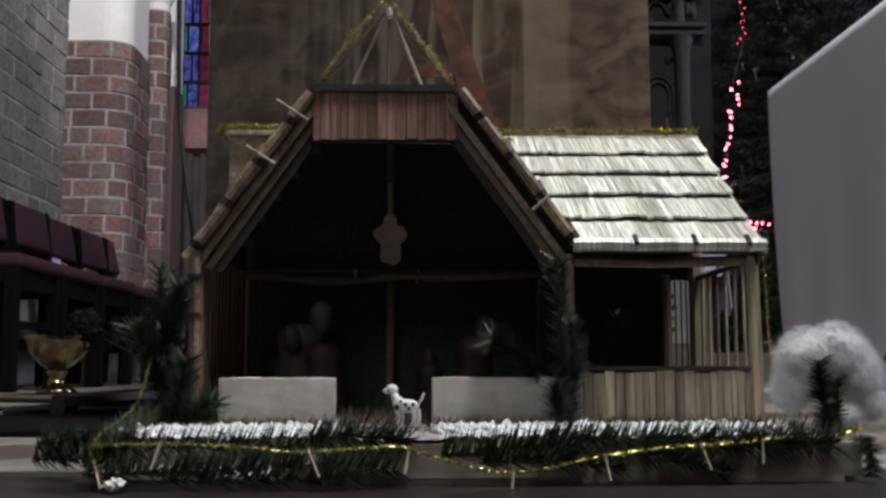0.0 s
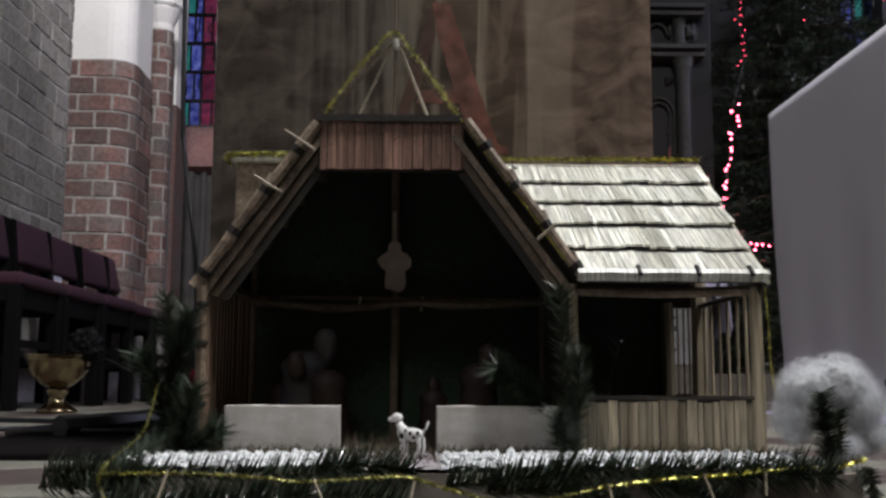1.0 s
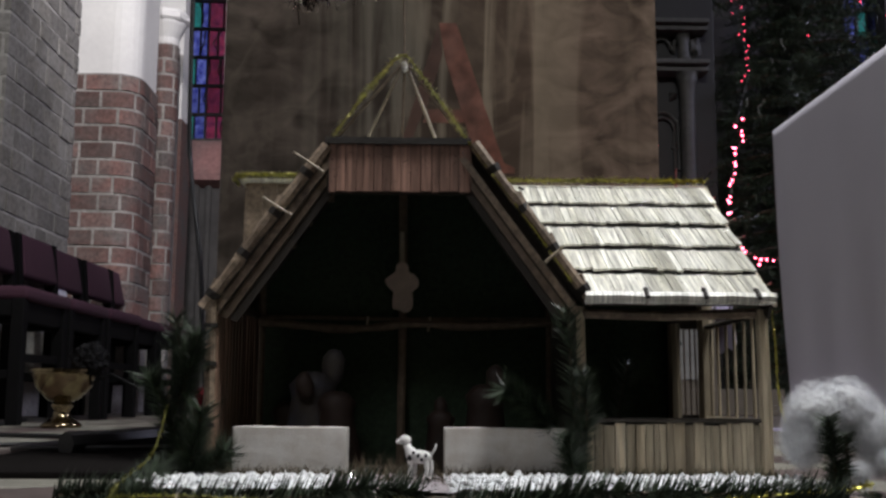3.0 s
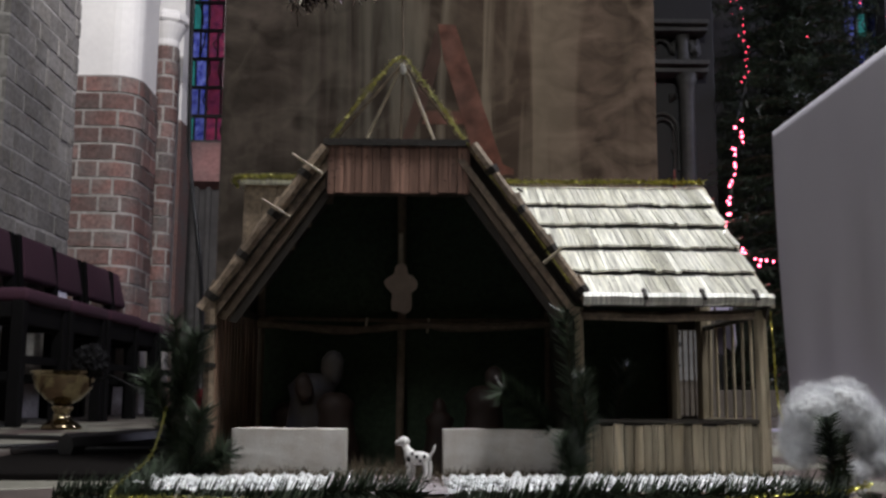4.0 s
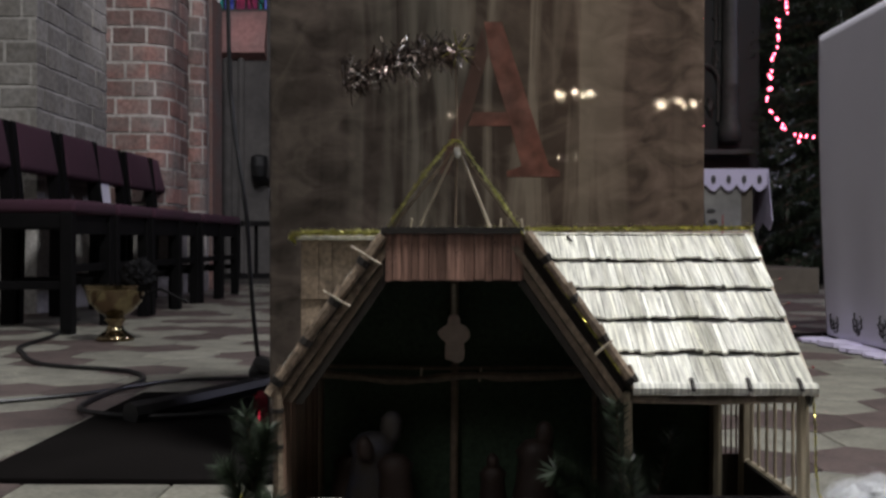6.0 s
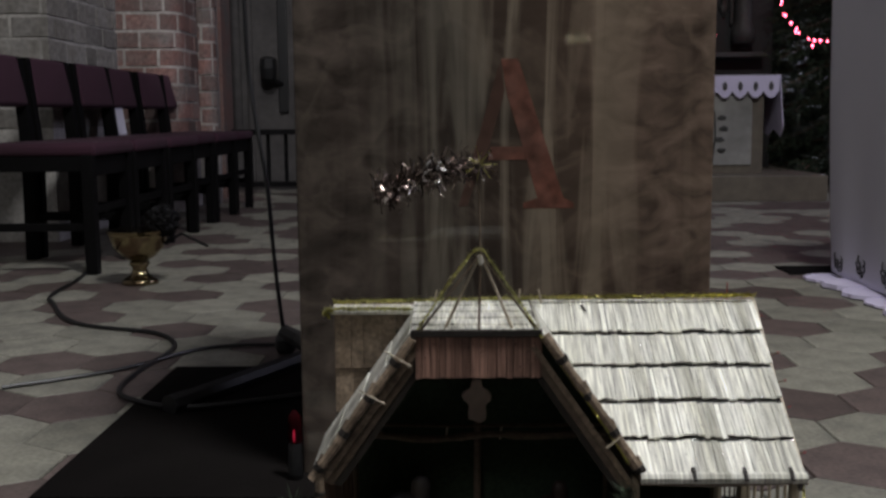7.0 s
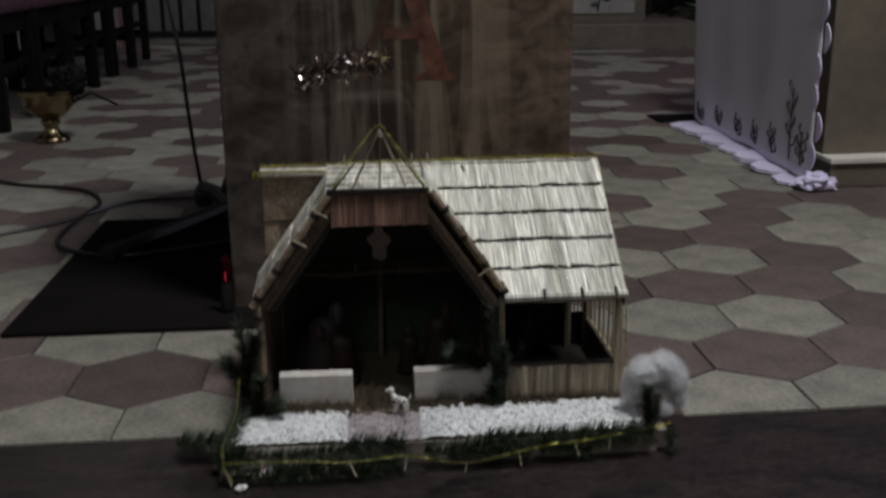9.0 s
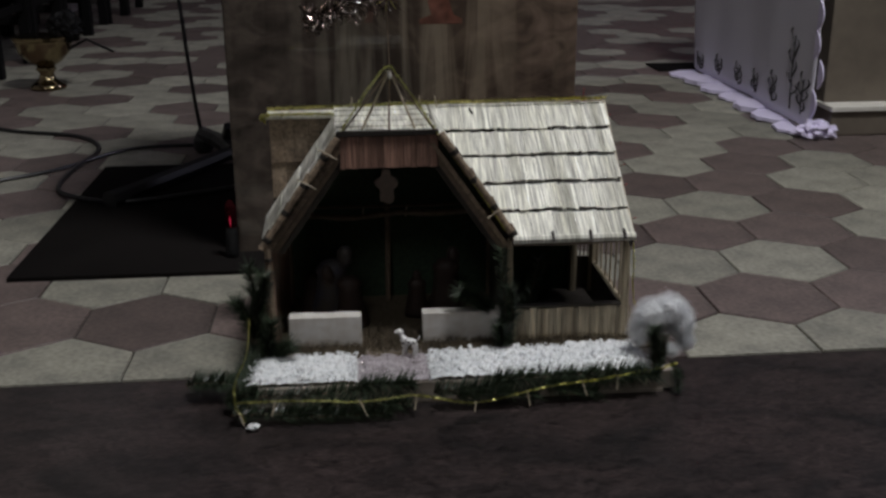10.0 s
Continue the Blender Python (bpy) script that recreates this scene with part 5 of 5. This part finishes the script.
# ---- the dog ----
dog = thing("toy_dog", "small white toy dog with black spots", "toy dog", at=(-0.026, 0.946, TOP + 0.004))
dog.rotation_euler = (0, 0, radians(-22))
dog.scale = (1.08, 1.08, 1.08)
bm = bmesh.new()
add_blob(bm, (0.0, 0, 0.0175), (0.0105, 0.0052, 0.0056), 3)
add_blob(bm, (-0.0075, 0, 0.0195), (0.005, 0.0046, 0.006), 2)
add_tube(bm, [(-0.008, 0, 0.020), (-0.0115, 0, 0.027)], 0.0038, 8, 0.8)
add_blob(bm, (-0.013, 0, 0.0305), (0.0052, 0.0042, 0.0042), 2)
add_blob(bm, (-0.0178, 0, 0.0292), (0.0032, 0.0026, 0.0022), 2)
add_tube(bm, [(0.009, 0, 0.019), (0.0125, 0, 0.023), (0.0145, 0, 0.028)], 0.0013, 6, 0.5)
part("body", bm, DOG_WHITE, dog, smooth=True)
for x, y in ((-0.0075, -0.0032), (-0.0062, 0.0032), (0.0068, -0.0034), (0.008, 0.0032)):
    part("leg", tube([(x, y, 0.015), (x + 0.0008, y, 0.008), (x - 0.0004, y, 0.0)], 0.0021, 7, 0.75), DOG_WHITE, dog)
for y in (-0.0042, 0.0042):
    part("ear", add_blob(bmesh.new(), (-0.0108, y, 0.0295), (0.0022, 0.0011, 0.0036), 2), DOG_SPOT if y > 0 else DOG_WHITE, dog)
for x, z, s in ((-0.007, 0.0165, 0.0021), (0.0005, 0.0185, 0.0017), (0.0035, 0.0155, 0.0014), (-0.0035, 0.021, 0.0013), (0.007, 0.019, 0.0015), (-0.0073, 0.0105, 0.001)):
    part("spot", add_blob(bmesh.new(), (x, -0.0046, z), (s, 0.0009, s * 1.2), 2), DOG_SPOT, dog)

# ---- cotton tree ----
bush = fir_branch("cotton_tree", [(0.310, 0.880, TOP), (0.309, 0.878, 0.06), (0.304, 0.876, 0.094)], 520, 0.017, "small fir sprig standing in a puff of cotton wool", spread=1.05, width=0.0007)
tagged(bush, category="fir sprig")
fir_branch("sprig", [(0.316, 0.886, TOP), (0.321, 0.882, 0.056), (0.320, 0.88, 0.08)], 300, 0.012, "small dark fir sprig at the corner of the base", spread=1.05)
puff = thing("cotton_puff", "fluffy white cotton wool puff on the base corner", "cotton wool", at=(0.324, 0.915, 0.084))
LUMPS = [((-0.014, 0.0, 0.012), (0.027, 0.022, 0.027)), ((0.012, 0.003, 0.018), (0.028, 0.022, 0.025)), ((0.03, 0.003, 0.0), (0.020, 0.02, 0.028)), ((-0.026, 0.002, -0.01), (0.018, 0.018, 0.024)), ((0.004, 0.012, 0.0), (0.03, 0.013, 0.022)), ((0.036, -0.004, -0.026), (0.011, 0.012, 0.014)), ((0.014, -0.012, -0.036), (0.009, 0.008, 0.009))]
for k, (c, size) in enumerate(LUMPS):
    bm = bmesh.new()
    g = bmesh.ops.create_icosphere(bm, subdivisions=5 if k < 5 else 4, radius=1.0)
    for v in g["verts"]:
        d = v.co.copy()
        r = 0.72 + 0.22 * noise.noise(d * 1.6 + Vector((k, 0, 2))) + 0.10 * noise.noise(d * 4.0 + Vector((0, k, 0))) + 0.05 * noise.noise(d * 11)
        v.co = Vector([a + b * e * r for a, b, e in zip(c, d, size)])
    part("wad", bm, COTTON, puff, smooth=True)
verts, faces = [], []
rng = random.Random(77)
for _ in range(24000):
    c, size = LUMPS[rng.choice((0, 0, 1, 1, 2, 2, 3, 3, 4, 4, 5, 6))]
    d = Vector((rng.gauss(0, 1), rng.gauss(0, 1), rng.gauss(0, 1))).normalized()
    p = Vector([a + b * e * rng.uniform(0.62, 1.05) for a, b, e in zip(c, d, size)])
    w = d.cross(Vector((rng.gauss(0, 1), rng.gauss(0, 1), rng.gauss(0, 1)))).normalized() + d * rng.uniform(-0.1, 0.45)
    spike(verts, faces, p, p + w.normalized() * rng.uniform(0.005, 0.016), 0.00011)
raw_mesh("fuzz", verts, faces, COTTON_FIBRE, puff)["kind"] = "stuff"

# ---- fir branches on and round the base ----
rng = random.Random(14)
FRONT = [
    [(-0.325, 0.905, 0.026), (-0.29, 0.90, 0.03), (-0.25, 0.89, 0.026)],
    [(-0.265, 0.835, 0.012), (-0.2, 0.83, 0.014), (-0.13, 0.838, 0.012)],
    [(-0.23, 0.85, 0.030), (-0.16, 0.848, 0.030), (-0.09, 0.855, 0.032)],
    [(-0.15, 0.842, 0.016), (-0.09, 0.838, 0.018), (-0.03, 0.846, 0.012)],
    [(-0.10, 0.856, 0.036), (-0.06, 0.856, 0.037), (-0.025, 0.862, 0.034)],
    [(0.0, 0.856, 0.022), (0.05, 0.85, 0.028), (0.105, 0.856, 0.03)],
]
FRONT_MORE = [
    [(0.22, 0.862, 0.028), (0.26, 0.86, 0.031), (0.31, 0.864, 0.03)],
    [(0.03, 0.848, 0.018), (0.08, 0.848, 0.02), (0.14, 0.852, 0.014)],
    [(0.08, 0.861, 0.036), (0.13, 0.862, 0.034), (0.19, 0.866, 0.035)],
    [(0.15, 0.86, 0.026), (0.18, 0.856, 0.018), (0.225, 0.858, 0.01)],
    [(0.18, 0.866, 0.034), (0.23, 0.867, 0.034), (0.285, 0.869, 0.035)],
    [(-0.2, 0.828, 0.008), (-0.13, 0.826, 0.009), (-0.06, 0.83, 0.008)],
    [(-0.335, 0.925, 0.014), (-0.30, 0.92, 0.02), (-0.25, 0.905, 0.022)],
]
for k, pts in enumerate(FRONT + FRONT_MORE):
    fir_branch("fir_branch", pts, 360, 0.024, "dark green fir sprig along the front of the base", spread=0.95, width=0.00085, rng=random.Random(40 + k), lift=0.3 + 0.35 * (k % 2))
LEFT = [
    [(-0.252, 0.862, 0.03), (-0.25, 0.91, 0.038), (-0.243, 0.965, 0.05)],
    [(-0.262, 0.85, 0.012), (-0.262, 0.90, 0.016), (-0.256, 0.955, 0.02)],
    [(-0.275, 0.872, 0.016), (-0.258, 0.862, 0.024), (-0.235, 0.852, 0.03)],
    [(-0.225, 0.975, TOP), (-0.232, 0.965, 0.08), (-0.238, 0.96, 0.135), (-0.243, 0.955, 0.175)],
    [(-0.228, 0.96, TOP), (-0.222, 0.95, 0.06), (-0.215, 0.945, 0.095)],
    [(-0.235, 0.965, 0.06), (-0.25, 0.955, 0.1), (-0.262, 0.95, 0.125)],
    [(-0.24, 0.96, 0.1), (-0.228, 0.95, 0.13), (-0.222, 0.948, 0.16)],
    [(-0.232, 0.97, TOP), (-0.205, 0.95, 0.05), (-0.193, 0.94, 0.062)],
]
for k, pts in enumerate(LEFT):
    fir_branch("fir_branch", pts, 430, 0.025, "upright dark green fir sprig beside the stable", spread=0.8, width=0.00075, rng=random.Random(60 + k), lift=0.1)
RIGHT = [
    [(0.118, 0.968, TOP), (0.112, 0.963, 0.09), (0.108, 0.96, 0.15), (0.105, 0.958, 0.185)],
    [(0.112, 0.966, 0.04), (0.122, 0.958, 0.09), (0.118, 0.955, 0.13)],
    [(0.115, 0.97, TOP), (0.108, 0.955, 0.05), (0.103, 0.95, 0.075)],
]
for k, pts in enumerate(RIGHT):
    fir_branch("fir_branch", pts, 400, 0.022, "upright dark green fir sprig on the middle post", spread=0.8, width=0.00075, rng=random.Random(80 + k))
fir_branch("fir_branch", [(0.10, 1.0, 0.075), (0.075, 0.992, 0.1), (0.052, 0.982, 0.115)], 700, 0.024, "light green fir sprig lying over the white block", spread=0.75, width=0.001, rng=random.Random(91))
fir_branch("fir_branch", [(0.15, 1.05, TOP), (0.165, 1.045, 0.09), (0.175, 1.04, 0.14)], 420, 0.022, "dark fir sprig standing inside the shed", spread=0.8, rng=random.Random(92))
fir_branch("fir_branch", [(0.332, 0.868, 0.036), (0.338, 0.863, 0.022), (0.337, 0.86, 0.006)], 260, 0.013, "dark fir sprig hanging over the corner of the base", spread=1.0, rng=random.Random(94))
fir_branch("fir_branch", [(0.338, 0.93, 0.0), (0.34, 0.905, 0.018), (0.338, 0.88, 0.03)], 300, 0.013, "dark fir sprig at the corner of the base", spread=1.0, rng=random.Random(93))

# ---- gold tinsel ----
front_line = smooth_line([(-0.246, 0.83, 0.004), (-0.258, 0.828, 0.03), (-0.235, 0.826, 0.034), (-0.19, 0.826, 0.034), (-0.135, 0.826, 0.031), (-0.11, 0.826, 0.028), (-0.07, 0.826, 0.030), (-0.03, 0.832, 0.031), (0.0, 0.84, 0.022), (0.04, 0.842, 0.012), (0.075, 0.842, 0.013), (0.12, 0.844, 0.022), (0.17, 0.85, 0.028), (0.22, 0.853, 0.031), (0.27, 0.86, 0.035), (0.31, 0.868, 0.036), (0.338, 0.872, 0.042)], 6)
tinsel("gold_garland", front_line, 2000, 0.0045, GOLD, "thin gold tinsel garland along the base front", seed=2)
for k, f in enumerate((0.03, 0.13, 0.3, 0.42, 0.55, 0.66, 0.78, 0.86, 0.93)):
    p, d = along(front_line, f)
    q = p + Vector((random.Random(k).uniform(-0.008, 0.01), -0.006, -0.018))
    peg = thing("straw_peg", "short pale straw peg holding the garland", "straw peg", "garland pegs", at=tuple(p))
    part("straw", tube([(0, 0, 0.002), tuple(q - p)], 0.0011, 5), PALE_STICK, peg)
tinsel("gold_garland", smooth_line([(-0.222, 1.178, 0.347), (-0.1, 1.178, 0.349), (0.02, 1.179, 0.351), (0.15, 1.179, 0.352), (0.294, 1.179, 0.353)], 5), 2600, 0.0062, GOLD, "gold tinsel garland along the roof ridge", seed=3)
tinsel("gold_garland", smooth_line([(-0.226, 1.14, 0.336), (-0.224, 1.137, 0.3445), (-0.17, 1.137, 0.346), (-0.124, 1.137, 0.345)], 5), 1100, 0.0055, GOLD, "gold tinsel along the cap of the shingled wall", seed=9)
tinsel("gold_garland", smooth_line([(-0.113, 0.988, 0.348), (-0.085, 0.992, 0.39), (-0.066, 0.996, 0.415), (-0.046, 0.999, 0.436), (-0.03, 0.998, 0.418), (-0.006, 0.994, 0.384), (0.016, 0.99, 0.350)], 6), 620, 0.0052, GOLD, "gold tinsel over the stick tripod", seed=4)
tinsel("gold_garland", smooth_line([(0.017, 0.984, 0.347), (0.05, 0.977, 0.30), (0.085, 0.969, 0.25), (0.11, 0.962, 0.212)], 6), 260, 0.0028, GOLD, "gold tinsel down the sloping rafter", seed=5)
tinsel("gold_garland", smooth_line([(0.295, 0.972, 0.19), (0.298, 0.974, 0.15), (0.298, 0.972, 0.12), (0.302, 0.97, 0.09), (0.315, 0.965, 0.075)], 6), 260, 0.003, GOLD, "gold tinsel down the corner post", seed=6)
tinsel("gold_garland", smooth_line([(-0.258, 0.83, 0.03), (-0.262, 0.87, 0.04), (-0.25, 0.92, 0.06), (-0.246, 0.95, 0.1)], 6), 260, 0.003, GOLD, "gold tinsel along the side of the base", seed=7)

lump = thing("cotton_lump", "small white cotton lump fallen on the granite", "cotton wool", at=(-0.235, 0.812, 0.007))
part("wad", add_blob(bmesh.new(), (0, 0, 0), (0.007, 0.005, 0.004), 3, 0.7, 300), COTTON, lump)
twig = thing("dark_splinter", "short dark wood splinter stuck in the roof ridge", "splinter", at=(0.083, 1.172, 0.342))
part("splinter", tube([(0, 0, 0), (0.004, -0.012, -0.005)], 0.0016, 5, 0.6), PEEL, twig)

verts, faces = [], []
rng = random.Random(51)
for k in range(380):
    if k < 80:
        c = Vector((rng.uniform(-0.112, 0.014), 0.9862, rng.uniform(0.302, 0.343)))
        d, e = Vector((0.0006, 0, 0.0003)), Vector((-0.0002, -0.0002, 0.0006))
    else:
        f = rng.random()
        c = Vector((rng.uniform(0.13, 0.29), EY + (RY - EY) * f - 0.006, EZ + (RZ - EZ) * f + 0.0095))
        d = Vector((rng.gauss(0, 1), rng.gauss(0, 0.6), rng.gauss(0, 0.6))).normalized() * 0.0007
        e = d.cross(Vector((rng.gauss(0, 0.4), -0.5, 0.8))).normalized() * 0.0007
    i = len(verts)
    verts += [tuple(c + d), tuple(c + e), tuple(c - d), tuple(c - e)]
    faces.append((i, i + 1, i + 2, i + 3))
tagged(raw_mesh("glitter", verts, faces, SILVER), "tiny silver glitter flakes on the stable's boards", "glitter", kind="stuff")


# ---- floor tiles, one by one ----
W, PITCH = 0.207, 0.1825
S = W / math.sqrt(3) * 1.015


def hex_mesh(name, mat, outline):
    me = bpy.data.meshes.new(name)
    n = len(outline)
    inner = [(x * 0.985, y * 0.985) for x, y in outline]
    verts = [(x, y, 0.0) for x, y in inner] + [(x, y, -0.0018) for x, y in outline] + [(x, y, -0.02) for x, y in outline]
    faces = [tuple(range(n))]
    for a, b in ((0, n), (n, 2 * n)):
        faces += [(a + k, b + k, b + (k + 1) % n, a + (k + 1) % n) for k in range(n)]
    me.from_pydata(verts, [], faces)
    me.update()
    me.materials.append(mat)
    return me


g = 0.0015
HEX = [(0, S - g), (-W / 2 + g, S / 2 - g / 2), (-W / 2 + g, -S / 2 + g / 2), (0, -S + g), (W / 2 - g, -S / 2 + g / 2), (W / 2 - g, S / 2 - g / 2)]
LIGHT_HEX, DARK_HEX = hex_mesh("tile", STONE_LIGHT, HEX), hex_mesh("tile", STONE_DARK, HEX)
KNOWN = {(-1, -6): 0, (-1, -7): 0, (-2, -6): 1, (-2, -5): 1, (0, -6): 1, (0, -5): 1, (0, 0): 1, (0, -1): 1, (0, 1): 0, (-1, 0): 0, (-1, 1): 0, (-1, -1): 0, (-2, 0): 1, (-2, -1): 1, (1, 0): 0, (1, 1): 1, (2, 0): 1, (2, 1): 0, (3, 0): 0, (3, 1): 1, (1, -1): 0, (2, -1): 1, (2, 2): 1, (3, -1): 0, (3, 2): 1, (4, 0): 1, (4, 1): 0, (4, 2): 1, (5, 0): 1, (5, 1): 0, (5, 2): 0, (6, 0): 1, (6, 2): 1, (7, 1): 1}
rng = random.Random(21)
rest_v, rest_f = {1: [], 0: []}, {1: [], 0: []}
for j in range(-2, 40):
    for i in range(-32, 24):
        x, y = 0.702 + (i + 0.5 * (j % 2)) * W, 1.386 + j * PITCH
        light = KNOWN.get((j, i), 1 if rng.random() < 0.52 else 0)
        if x < -5.5 or x > 5.5 or y > 8.1:
            continue
        if y - S < 0.977:
            pts = [(px, max(py, 0.981 - y)) for px, py in HEX]
            pts = [p for k, p in enumerate(pts) if k == 0 or (abs(p[0] - pts[k - 1][0]) + abs(p[1] - pts[k - 1][1])) > 1e-5]
            if y + S < 0.99:
                continue
            ob = new("tile", hex_mesh("tile", STONE_LIGHT if light else STONE_DARK, pts))
        elif -1.15 < x < 1.35 and y < 4.0:
            ob = new("tile", LIGHT_HEX if light else DARK_HEX)
        else:
            v, f = rest_v[light], rest_f[light]
            k = len(v)
            v.extend((x + px, y + py, -0.001 - 0.0006 * rng.random()) for px, py in HEX)
            f.append(tuple(range(k, k + 6)))
            continue
        ob.location = (x, y, rng.uniform(-0.0008, 0.0008))
        ob.rotation_euler = (rng.uniform(-0.002, 0.002), rng.uniform(-0.002, 0.002), rng.uniform(-0.006, 0.006))
        ob.parent = floor
for light, mat in ((1, STONE_LIGHT), (0, STONE_DARK)):
    ob = raw_mesh("far_tiles", rest_v[light], rest_f[light], mat, floor)
    ob["kind"] = "stuff"
